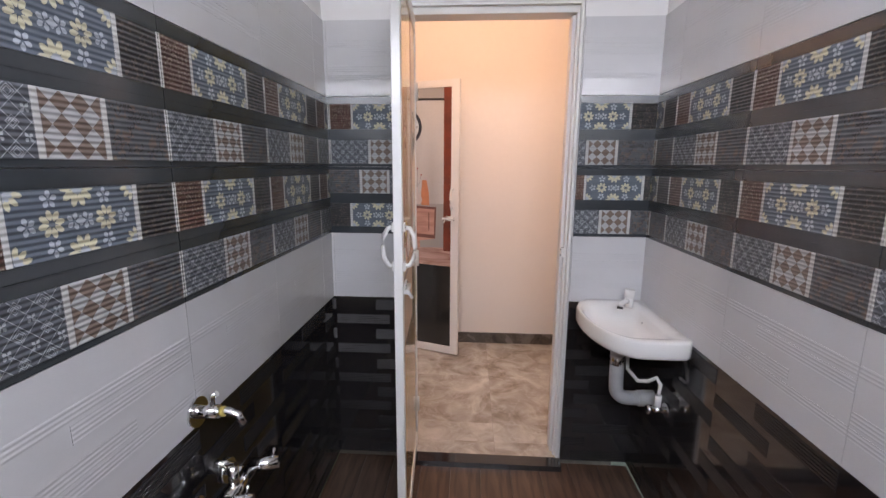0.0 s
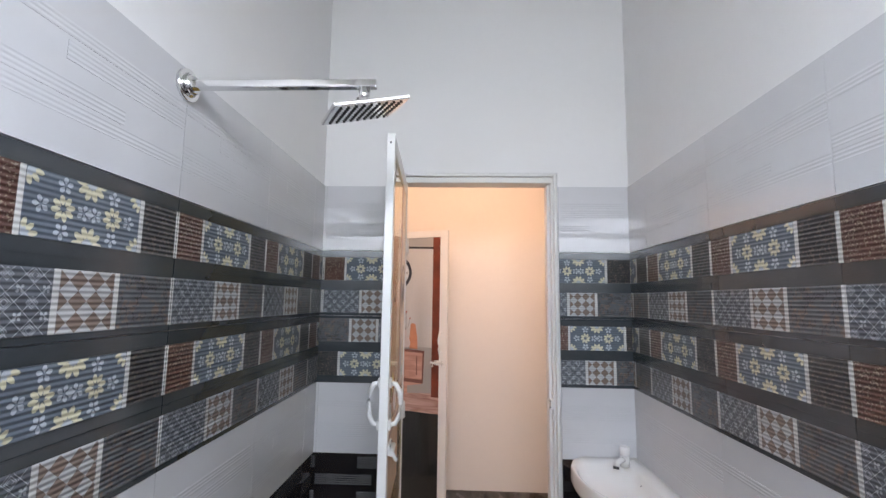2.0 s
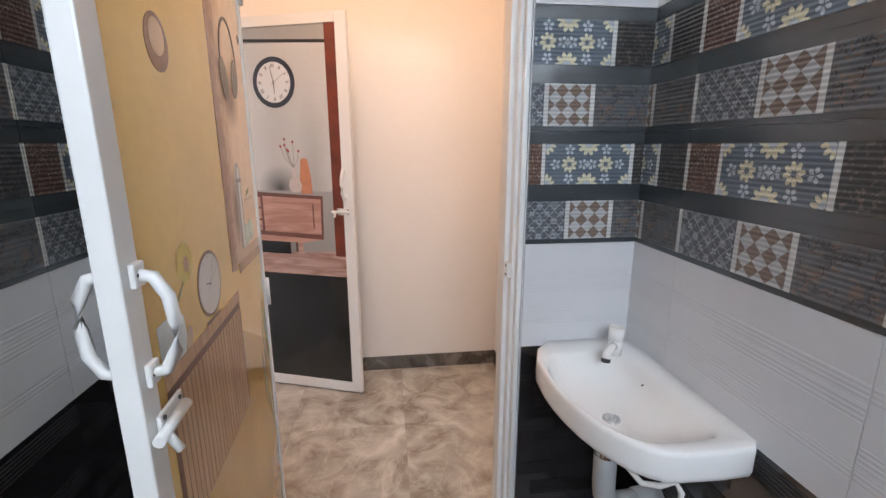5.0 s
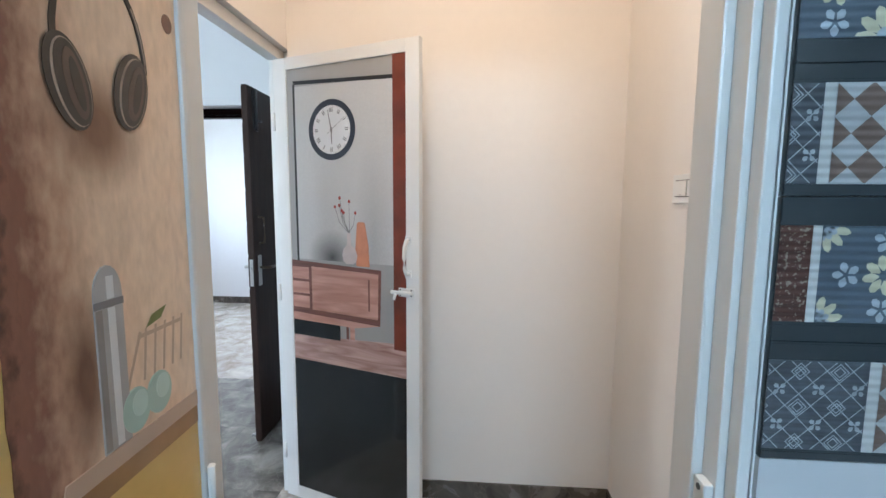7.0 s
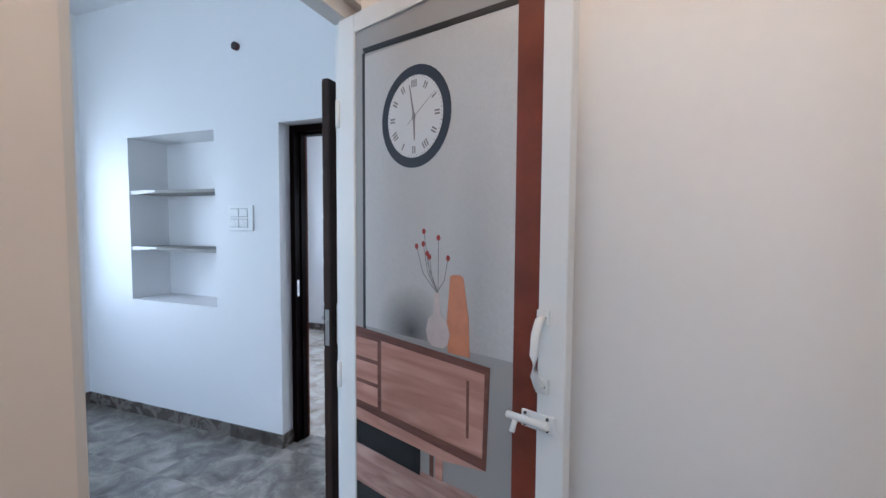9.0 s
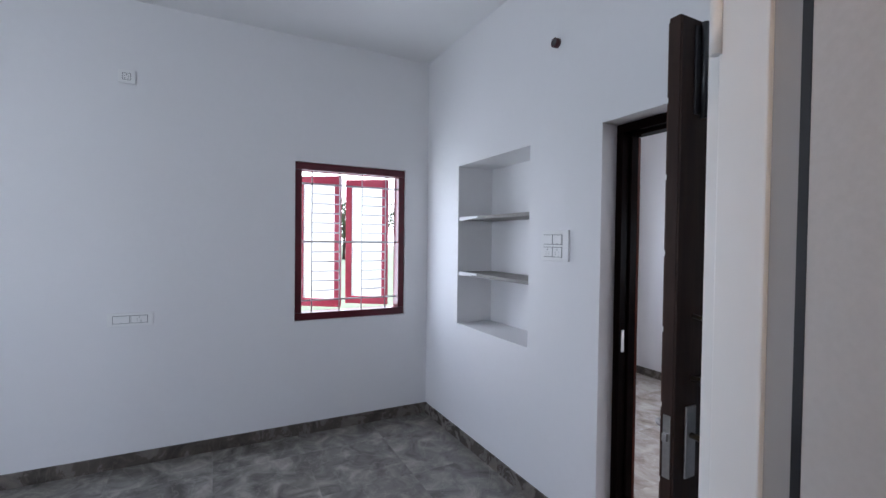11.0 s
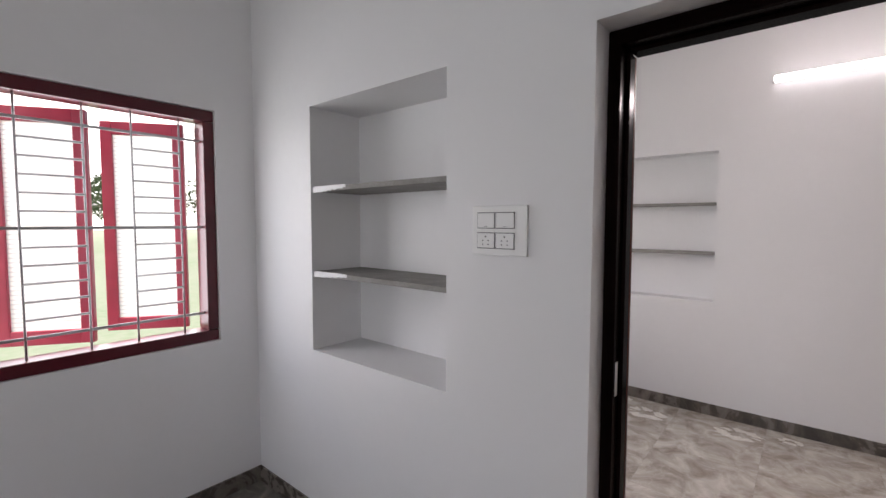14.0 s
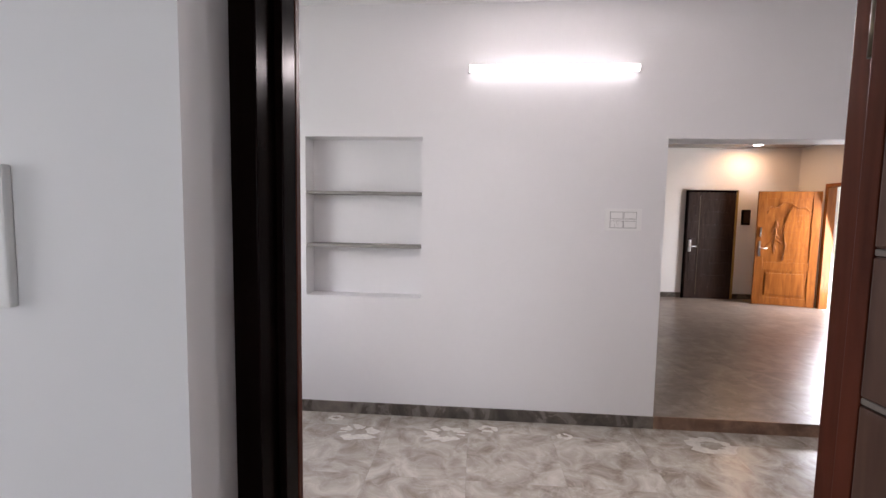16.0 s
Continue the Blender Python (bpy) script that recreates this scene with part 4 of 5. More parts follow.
for dy0, dy1, dz0, dz1 in ((-WY, WY, 0.0, 0.062), (-WY, WY, WZ - 0.062, WZ), (-WY, -WY + 0.058, 0.062, WZ - 0.062), (WY - 0.058, WY, 0.062, WZ - 0.062)):
    part("frame_bar", box(B(), -0.140, dy0 + 0.001, dz0 + 0.001, -0.020, dy1 - 0.001, dz1 - 0.001, 0.005), MAROON, win)
gr = part("grill", box(B(), -0.072, -WY + 0.05, WZ / 2 - 0.007, -0.066, WY - 0.05, WZ / 2 + 0.007), ROD, win, "grey steel window grill")
for z in (0.155, WZ - 0.165):
    part("flat_bar", box(B(), -0.072, -WY + 0.05, z - 0.007, -0.066, WY - 0.05, z + 0.007, 0.001), ROD, gr)
for k in range(1, 12):
    z = 0.155 + (WZ - 0.32) * k / 12
    if k == 6:
        continue
    for y0, y1 in ((-0.327, -0.099), (0.093, 0.308)):
        part("rod", cyl(B(), (-0.066, y0, z), (-0.066, y1, z), 0.0055, 8), ROD, gr)
for y in (-0.327, -0.099, 0.093, 0.308):
    part("upright", cyl(B(), (-0.066, y, 0.055), (-0.066, y, WZ - 0.055), 0.005, 8), ROD, gr)

GLASS = bpy.data.materials.new("frosted_shutter_glass")
GLASS.use_nodes = True
_b = GLASS.node_tree.nodes["Principled BSDF"]
_b.inputs["Base Color"].default_value = (0.95, 0.95, 0.96, 1)
_b.inputs["Roughness"].default_value, _b.inputs["Transmission Weight"].default_value, _b.inputs["IOR"].default_value = 0.6, 0.85, 1.2
_wv = GLASS.node_tree.nodes.new("ShaderNodeTexWave")
_wv.bands_direction, _wv.inputs["Scale"].default_value = "Z", 14
_co = GLASS.node_tree.nodes.new("ShaderNodeTexCoord")
GLASS.node_tree.links.new(_co.outputs["Object"], _wv.inputs["Vector"])
_rl = GLASS.node_tree.nodes.new("ShaderNodeValToRGB")
_rl.color_ramp.elements[0].color, _rl.color_ramp.elements[1].color = (0.75, 0.75, 0.77, 1), (0.98, 0.98, 0.98, 1)
_rl.color_ramp.elements[0].position, _rl.color_ramp.elements[1].position = 0.04, 0.30
GLASS.node_tree.links.new(_wv.outputs[0], _rl.inputs[0])
GLASS.node_tree.links.new(_rl.outputs[0], _b.inputs["Base Color"])
_tl, _mg = GLASS.node_tree.nodes.new("ShaderNodeBsdfTranslucent"), GLASS.node_tree.nodes.new("ShaderNodeMixShader")
_mg.inputs[0].default_value = 0.65
GLASS.node_tree.links.new(_rl.outputs[0], _tl.inputs[0])
GLASS.node_tree.links.new(_b.outputs[0], _mg.inputs[1])
GLASS.node_tree.links.new(_tl.outputs[0], _mg.inputs[2])
GLASS.node_tree.links.new(_mg.outputs[0], GLASS.node_tree.nodes["Material Output"].inputs[0])
_bp = GLASS.node_tree.nodes.new("ShaderNodeBump")
_bp.inputs["Strength"].default_value, _bp.inputs["Distance"].default_value = 0.5, 0.004
GLASS.node_tree.links.new(_wv.outputs[0], _bp.inputs["Height"])
GLASS.node_tree.links.new(_bp.outputs[0], _b.inputs["Normal"])


def shutter(y, turn):
    """A glazed shutter on the window's outer side, hinged at y and swung outwards."""
    ob = part("shutter", box(B(), 0, -0.034, 0, 0.055, 0, WZ - 0.13, 0.004), RED_SASH, win, "red sash with ribbed white glass, open")
    ob.matrix_local = pose(-0.188, y, 0.065, 0, 0, turn)
    h, w = WZ - 0.13, 0.400
    part("stile", box(B(), w - 0.055, -0.034, 0, w, 0, h, 0.004), RED_SASH, ob)
    for z in (0, h - 0.07):
        part("rail", box(B(), 0.055, -0.033, z, w - 0.055, -0.001, z + 0.07, 0.003), RED_SASH, ob)
    g = part("pane", box(B(), 0.052, -0.020, 0.066, w - 0.052, -0.014, h - 0.066), GLASS, ob, "ribbed white glass")
    g.visible_shadow = False
    part("stay", cyl(B(), (0.06, -0.02, 0.03), (0.22, -0.10, 0.0), 0.004, 8), ROD, ob)
    return ob


shutter(-0.062, -125)
shutter(0.372, -125)


# ---- shelves in the wall niches ----
def niche_shelf(x0, x1, y0, y1, z, smeared):
    bm = B()
    box(bm, x0, y0, z - 0.012, x1, y1, z + 0.012, 0.003)
    for v in bm.verts:
        v.co.z += noise.noise(v.co * 6) * 0.003
    ob = thing("niche_shelf", (0, 0, 0), "thin grey cement shelf with a paint-smeared edge, in a wall niche" if smeared else "thin grey cement shelf set in the hall wall niche", "shelf", "shelves in the wall niches")
    part("slab", bm, CEMENT, ob)
    if not smeared:
        return ob
    # plaster smeared over part of the front edge, thinning out
    w = x1 - x0
    strip, n = B(), 24
    rows = []
    for k in range(n + 1):
        u = k / n
        hi = z + 0.0145 - 0.004 * max(0.0, noise.noise(Vector((u * 9, z, 0))))
        lo = z - 0.014 + 0.022 * max(0.0, u - 0.35) + 0.006 * noise.noise(Vector((u * 14, z + 5, 0)))
        rows.append([strip.verts.new((x0 + 0.001 + (w * 0.30) * u, yy, zz)) for yy, zz in ((y0 + 0.003, hi), (y0 - 0.003, hi), (y0 - 0.003, lo), (y0 + 0.003, lo))])
    for a, b in zip(rows, rows[1:]):
        for q in range(4):
            strip.faces.new((a[q], a[(q + 1) % 4], b[(q + 1) % 4], b[q]))
    for r in (rows[0], rows[-1]):
        strip.faces.new(r)
    bmesh.ops.recalc_face_normals(strip, faces=strip.faces[:])
    part("plaster_smear", strip, WALL, ob, "white paint smeared on the shelf edge")
    return ob


for z in (1.747, 1.316):
    niche_shelf(-3.374, -2.481, 4.882, 5.189, z, True)
for z in (1.738, 1.330):
    niche_shelf(-2.889, -1.989, 7.712, 7.869, z, False)


# ---- switches and sockets ----
def switch_plate(at, turn, w, h, cells, label, category="switch"):
    """A modular plate whose front faces local -y. cells: (x0, z0, x1, z1, pins), in shares of the plate."""
    ob = thing("switch_plate", at, label, category, turn=turn)
    part("cover", box(B(), -w / 2, -0.012, -h / 2, w / 2, 0, h / 2, 0.003), PLATE, ob)
    for x0, z0, x1, z1, pins in cells:
        a, b, c, d = -w / 2 + x0 * w, -h / 2 + z0 * h, -w / 2 + x1 * w, -h / 2 + z1 * h
        part("gap", box(B(), a, -0.0128, b, c, -0.011, d), GAP, ob)
        k = part("rocker" if not pins else "socket", box(B(), a + 0.0025, -0.0155, b + 0.0025, c - 0.0025, -0.012, d - 0.0025, 0.0015), PLATE, ob)
        mx, mz, s = (a + c) / 2, (b + d) / 2, (d - b)
        if pins:
            for dx, dz, r in ((0, 0.24, 0.0034), (-0.2, 0.0, 0.0024), (0.2, 0.0, 0.0024), (-0.2, -0.24, 0.0024), (0.2, -0.24, 0.0024)):
                part("hole", cyl(B(), (mx + dx * s, -0.0150, mz + dz * s), (mx + dx * s, -0.0162, mz + dz * s), r, 8), GAP, k)
        else:
            part("mark", box(B(), mx - 0.006, -0.0160, b + 0.006, mx + 0.006, -0.0150, b + 0.0075), GAP, k)
    return ob


FOUR = [(0.10, 0.54, 0.44, 0.87, 0), (0.45, 0.54, 0.79, 0.87, 0), (0.10, 0.13, 0.44, 0.46, 1), (0.45, 0.13, 0.79, 0.46, 1)]
switch_plate((-2.238, YN, 1.552), 0, 0.222, 0.172, FOUR, "white four-module switch plate with two sockets")
switch_plate((-0.506, YH, 1.566), 0, 0.262, 0.160, [(0.14, 0.54, 0.49, 0.87, 0), (0.51, 0.54, 0.86, 0.87, 0), (0.14, 0.13, 0.49, 0.46, 1), (0.51, 0.13, 0.86, 0.46, 0)], "white four-module switch plate on the hall wall")
switch_plate((XW, 2.640, 1.012), 90, 0.262, 0.088, [(0.12, 0.2, 0.49, 0.8, 0), (0.51, 0.2, 0.88, 0.8, 1)], "white switch and socket plate, low on the wall")
switch_plate((XW, 2.622, 2.650), 90, 0.096, 0.088, [(0.25, 0.24, 0.75, 0.76, 1)], "white single socket plate, high on the wall", "socket")
switch_plate((XQ, 3.110, 1.535), -90, 0.225, 0.092, [(0.10, 0.22, 0.45, 0.80, 0), (0.46, 0.22, 0.80, 0.80, 0)], "white two-module switch plate on the passage wall")

hole = thing("wall_lamp_holder", (-2.250, YN, 2.694), "bare lamp point, dark red and round, on the wall", "lamp point")
part("tube_end", cyl(B(), (0, 0, 0), (0, -0.028, 0), 0.026, 20), material("dark_red_plastic", (0.05, 0.008, 0.01), 0.4), hole)
part("socket", cyl(B(), (0, -0.028, 0), (0, -0.030, 0), 0.018, 16), GAP, hole)

# ---- hall lamp ----
LED = material("led_diffuser", (0.93, 0.95, 1.0), 0.4, emit=3.2)
batten = thing("tube_light", (-1.052, YH, 2.640), "lit white LED tube light on the hall wall", "lamp")
part("housing", box(B(), -0.605, -0.030, -0.020, 0.605, 0, 0.026, 0.004), UPVC, batten)
bm = B()
cyl(bm, (-0.595, -0.040, -0.002), (0.595, -0.040, -0.002), 0.026, 20)
part("diffuser", bm, LED, batten, "glowing white diffuser")
for s in (-1, 1):
    part("end_cap", box(B(), s * 0.600 - 0.008, -0.062, -0.026, s * 0.600 + 0.008, -0.002, 0.026, 0.004), UPVC, batten)

# ---- living room ----
fd = thing("timber_door", (2.325, 12.918, 0.09), "closed dark brown panelled door across the living room", "door")
part("frame", box(B(), -0.035, -0.055, 0, 0.0, 0, 2.02, 0.003), BLACK_WOOD, fd)
part("frame", box(B(), 0.835, -0.055, 0, 0.870, 0, 2.02, 0.003), material("yellow_oak_edge", (0.42, 0.24, 0.06), 0.4, stain=0.2, stain_scale=8), fd)
part("frame", box(B(), -0.035, -0.055, 1.98, 0.870, 0, 2.02, 0.003), BLACK_WOOD, fd)
part("slab", box(B(), 0.0, -0.040, 0.005, 0.835, -0.005, 1.98, 0.003), BLACK_LAM, fd)
for k in range(5):
    part("inset", box(B(), 0.055, -0.046, 0.35 + 0.30 * k, 0.165, -0.040, 0.53 + 0.30 * k, 0.004), BLACK_LAM, fd)
bm = B()
for k in range(7):
    box(bm, 0.25, -0.044, 0.22 + 0.235 * k, 0.80, -0.040, 0.44 + 0.235 * k, 0.003)
part("field", bm, BLACK_LAM, fd)
part("trim_strip", box(B(), 0.205, -0.046, 0.08, 0.215, -0.040, 1.92, 0.002), BRONZE, fd)
part("lever", tube(B(), [(0.06, -0.045, 0.98), (0.06, -0.095, 0.98), (0.15, -0.10, 0.98)], 0.010), STEEL, fd, "steel lever handle")
part("escutcheon", box(B(), 0.035, -0.050, 0.88, 0.085, -0.040, 1.10, 0.004), STEEL, fd)

md = thing("carved_door", (4.190, 12.262, 0.09), "open varnished orange wooden front door with carved panels", "door", turn=164)
MW, MH = 0.90, 1.985
# own frame: x from the hinge, the carved face at +y
part("slab", box(B(), 0, -0.02, 0.01, MW, 0.02, MH, 0.004), ORANGE_WOOD, md)
for x0, x1 in ((0, 0.12), (MW - 0.12, MW)):
    part("stile", box(B(), x0, 0.018, 0.01, x1, 0.034, MH, 0.004), ORANGE_WOOD, md)
for z0, z1 in ((0.01, 0.14), (0.62, 0.76), (MH - 0.13, MH)):
    part("rail", box(B(), 0.12, 0.018, z0, MW - 0.12, 0.033, z1, 0.004), ORANGE_WOOD, md)
part("lower_panel", box(B(), 0.17, 0.018, 0.19, MW - 0.17, 0.034, 0.57, 0.012), ORANGE_WOOD, md)
bm = B()
for k in range(9):
    box(bm, 0.165, 0.019, 0.82 + 0.095 * k, 0.50, 0.027, 0.905 + 0.095 * k, 0.004)
part("slatted_panel", bm, ORANGE_WOOD, md)
bm = B()
tube(bm, [(0.14, 0.034, 1.62), (0.22, 0.036, 1.72), (0.33, 0.036, 1.70), (0.42, 0.036, 1.78), (0.52, 0.036, 1.80), (0.62, 0.036, 1.70), (0.72, 0.036, 1.72), (0.76, 0.036, 1.60)], 0.009, 8)
tube(bm, [(0.50, 0.034, 0.80), (0.46, 0.036, 1.05), (0.53, 0.036, 1.30), (0.47, 0.036, 1.55), (0.40, 0.036, 1.72)], 0.009, 8)
part("carved_moulding", bm, ORANGE_WOOD, md)
bm = B()
for k, (x, z, a) in enumerate(((0.62, 1.02, 70), (0.66, 1.16, 115), (0.60, 1.22, 50), (0.65, 1.34, 110), (0.61, 1.42, 75), (0.56, 1.12, 40), (0.70, 1.06, 140))):
    r = bmesh.ops.create_uvsphere(bm, u_segments=10, v_segments=6, radius=1, matrix=pose(x, 0.022, z, 0, -a, 0) @ Matrix.Diagonal((0.075, 0.009, 0.024, 1)))
tube(bm, [(0.62, 0.024, 0.90), (0.64, 0.028, 1.10), (0.61, 0.028, 1.28), (0.63, 0.026, 1.46)], 0.010, 8)
part("carved_leaves", bm, ORANGE_WOOD, md)
part("lock_plate", box(B(), MW - 0.075, 0.034, 0.86, MW - 0.045, 0.042, 1.12, 0.003), STEEL, md, "steel lock plate")
part("lever", tube(B(), [(MW - 0.06, 0.04, 1.0), (MW - 0.06, 0.085, 1.0), (MW - 0.16, 0.09, 1.0)], 0.009), STEEL, md)
part("bolt", cyl(B(), (MW - 0.06, 0.044, 1.2), (MW - 0.06, 0.044, 1.36), 0.010, 10), STEEL, md)
mf = thing("door_frame", (4.25, 11.2, 0.09), "varnished orange timber frame of the front doorway", "door frame")
part("jamb", box(B(), -0.03, 0.98, 0, 0.11, 1.048, 2.05, 0.005), ORANGE_WOOD, mf)
part("jamb", box(B(), -0.03, 0.002, 0, 0.11, 0.07, 2.05, 0.005), ORANGE_WOOD, mf)
part("head", box(B(), -0.03, 0.002, 2.05, 0.11, 1.048, 2.108, 0.005), ORANGE_WOOD, mf)
bell = thing("meter_box", (3.36, 12.92, 1.62), "small dark brown box on the cream wall", "box")
part("case", box(B(), -0.07, -0.05, -0.14, 0.07, 0, 0.14, 0.008), BLACK_WOOD, bell)
part("lid", box(B(), -0.05, -0.056, -0.11, 0.05, -0.048, 0.11, 0.004), BLACK_LAM, bell)
dlt = thing("downlight", (3.25, 12.50, 2.88), "lit recessed ceiling downlight", "lamp")
part("rim", cyl(B(), (0, 0, 0), (0, 0, -0.012), 0.085, 28), UPVC, dlt)
part("lens", cyl(B(), (0, 0, -0.010), (0, 0, -0.016), 0.068, 28), material("downlight_lens", (1.0, 0.97, 0.92), 0.4, emit=15), dlt)


# ---- outside ----
GRASS = material("dry_grass_ground", (0.13, 0.21, 0.11), 0.9, stain=0.35, stain_scale=0.12, grain=0.4, grain_scale=6, tint=(0.21, 0.25, 0.18))
bm = B()
bmesh.ops.create_grid(bm, x_segments=60, y_segments=60, size=900)
for v in bm.verts:
    v.co.z = -0.45
tagged(mesh("ground", bm, GRASS), kind="structure")
# glowing white sheet added behind the far fields, for a blown-out sky
sky_sheet = material("white_sky_glow", (1.0, 1.0, 1.0), 1.0, emit=1.7)
bm = B()
bmesh.ops.create_grid(bm, x_segments=1, y_segments=1, size=0.5, matrix=pose(-150, 12, 44, 0, 90, 0) @ Matrix.Diagonal((90, 360, 1, 1)))
tagged(mesh("backdrop_sky", bm, sky_sheet), kind="structure")
BARK = material("bark", (0.10, 0.07, 0.05), 0.9, stain=0.4, stain_scale=12, bump=0.6, bump_scale=40)
LEAVES = material("foliage", (0.07, 0.12, 0.035), 0.6, grain=0.5, grain_scale=4, stain=0.3, stain_scale=1)


def tree(at, height, spread, seed):
    rnd = random.Random(seed)
    ob = thing("tree", at, "leafy green tree standing in the field", "tree", "trees in the field")
    bm = B()
    tube(bm, [(0, 0, 0), (0.05, 0.02, height * 0.25), (-0.04, 0.05, height * 0.45), (0.0, 0.0, height * 0.75)], 0.16, 8)
    for k in range(7):
        a = rnd.uniform(0, 6.28)
        z = height * rnd.uniform(0.35, 0.6)
        tube(bm, [(0, 0, z), (math.cos(a) * spread * 0.35, math.sin(a) * spread * 0.35, z + height * 0.12), (math.cos(a) * spread * 0.7, math.sin(a) * spread * 0.7, z + height * 0.2)], 0.05, 6)
    part("trunk", bm, BARK, ob)
    verts, faces = [], []
    for k in range(1500):
        while True:
            p = Vector((rnd.uniform(-1, 1), rnd.uniform(-1, 1), rnd.uniform(-1, 1)))
            if p.length < 1 and (p.length > 0.45 or rnd.random() < 0.3) and noise.noise(p * 2.3 + Vector((seed, 0, 0))) > -0.18:
                break
        c = Vector((p.x * spread, p.y * spread, height * 0.68 + p.z * height * 0.34))
        s = rnd.uniform(0.10, 0.24)
        q = Euler((rnd.uniform(0, 6), rnd.uniform(0, 6), rnd.uniform(0, 6))).to_matrix()
        i = len(verts)
        verts += [c + q @ Vector(v) * s for v in ((-1, 0, 0), (0, -0.45, 0.1), (1, 0, 0), (0, 0.45, 0.1))]
        faces.append((i, i + 1, i + 2, i + 3))
    me = bpy.data.meshes.new("crown")
    me.from_pydata(verts, [], faces)
    me.materials.append(LEAVES)
    cr = new("crown", me)
    cr.parent = ob
    return ob


for i, (x, y, h, s) in enumerate(((-44, 14.5, 6.0, 3.0), (-52, 24.0, 7.0, 3.6), (-58, 9.0, 6.5, 3.4), (-40, 22.5, 5.0, 2.6), (-60, 32.0, 8.0, 4.2), (-48, 4.0, 6.0, 3.0), (-56, 17.0, 6.5, 3.6))):
    tree((x, y, -0.45), h, s, i + 3)


# ---- wall tiles of the bathroom ----
def ribbed(name, colour, rough, scale, strength, stain=0.2, stain_scale=14, tint=None, speck=None, axis="Z"):
    """Glazed ceramic with fine level ribs."""
    m = material(name, colour, rough, stain=stain, stain_scale=stain_scale, tint=tint)
    n, l = m.node_tree.nodes, m.node_tree.links
    b = n["Principled BSDF"]
    co = n.new("ShaderNodeTexCoord")
    wv = n.new("ShaderNodeTexWave")
    wv.bands_direction = axis
    wv.inputs["Scale"].default_value = scale
    l.new(co.outputs["Object"], wv.inputs["Vector"])
    bp = n.new("ShaderNodeBump")
    bp.inputs["Strength"].default_value, bp.inputs["Distance"].default_value = strength, 0.003
    l.new(wv.outputs[0], bp.inputs["Height"])
    l.new(bp.outputs[0], b.inputs["Normal"])
    if speck:
        src = b.inputs["Base Color"].links[0].from_socket if b.inputs["Base Color"].links else None
        vo = n.new("ShaderNodeTexNoise")
        vo.inputs["Scale"].default_value, vo.inputs["Detail"].default_value = speck[1], 2
        l.new(co.outputs["Object"], vo.inputs["Vector"])
        rp = n.new("ShaderNodeMapRange")
        rp.inputs[1].default_value, rp.inputs[2].default_value = 0.56, 0.64
        l.new(vo.outputs[0], rp.inputs[0])
        mx = n.new("ShaderNodeMix")
        mx.data_type = "RGBA"
        mx.inputs["A"].default_value, mx.inputs["B"].default_value = (*colour, 1), (*speck[0], 1)
        if src:
            l.new(src, mx.inputs["A"])
        l.new(rp.outputs[0], mx.inputs["Factor"])
        l.new(mx.outputs["Result"], b.inputs["Base Color"])
    return m


T_BODY = material("black_glazed_tile", (0.018, 0.016, 0.018), 0.08, spec=0.7, stain=0.3, stain_scale=5, coat=0.3)
T_BLUE = ribbed("slate_blue_glaze", (0.112, 0.140, 0.175), 0.30, 30, 0.6)
T_LINE = ribbed("white_line_glaze", (0.62, 0.62, 0.60), 0.30, 30, 0.5)
T_RIB = ribbed("dark_ribbed_glaze", (0.050, 0.050, 0.052), 0.30, 30, 0.9, 0.4, 30, speck=((0.13, 0.10, 0.09), 160))
T_BROWN = ribbed("brown_speckled_glaze", (0.120, 0.052, 0.040), 0.32, 30, 0.8, 0.45, 30, speck=((0.30, 0.25, 0.20), 260))
T_LATT = ribbed("grey_lattice_glaze", (0.105, 0.116, 0.135), 0.30, 30, 0.6, 0.4, 40)
T_CURL = ribbed("dark_curl_glaze", (0.112, 0.120, 0.132), 0.30, 30, 0.6, 0.3, 40, speck=((0.17, 0.12, 0.10), 60))
T_CHK0 = ribbed("pale_grey_glaze", (0.47, 0.48, 0.49), 0.30, 30, 0.6)
T_CHK1 = ribbed("brown_diamond_glaze", (0.20, 0.138, 0.112), 0.30, 30, 0.6)
T_CREAM = ribbed("cream_petal_glaze", (0.66, 0.62, 0.44), 0.30, 30, 0.5)
T_SKY = ribbed("pale_blue_petal_glaze", (0.46, 0.51, 0.56), 0.30, 30, 0.5)
T_GREY = ribbed("grey_line_glaze", (0.44, 0.47, 0.50), 0.30, 30, 0.5)
T_SLATE = material("slate_black_glaze", (0.048, 0.058, 0.066), 0.20, stain=0.3, stain_scale=6, coat=0.25, spec=0.7)
DECOR = [T_SLATE, T_BLUE, T_LINE, T_RIB, T_BROWN, T_LATT, T_CURL, T_CHK0, T_CHK1, T_CREAM, T_SKY, T_GREY]
T_WHITE = material("white_glazed_tile", (0.62, 0.62, 0.64), 0.12, stain=0.05, stain_scale=5, coat=0.2)
T_WRIB = ribbed("white_ribbed_glaze", (0.61, 0.61, 0.63), 0.18, 34, 0.26, 0.05, 6)
T_BRIB = ribbed("black_ribbed_glaze", (0.024, 0.023, 0.025), 0.24, 34, 0.6, 0.3, 8)
TP, TH, TD = 0.49, 0.318, 0.008


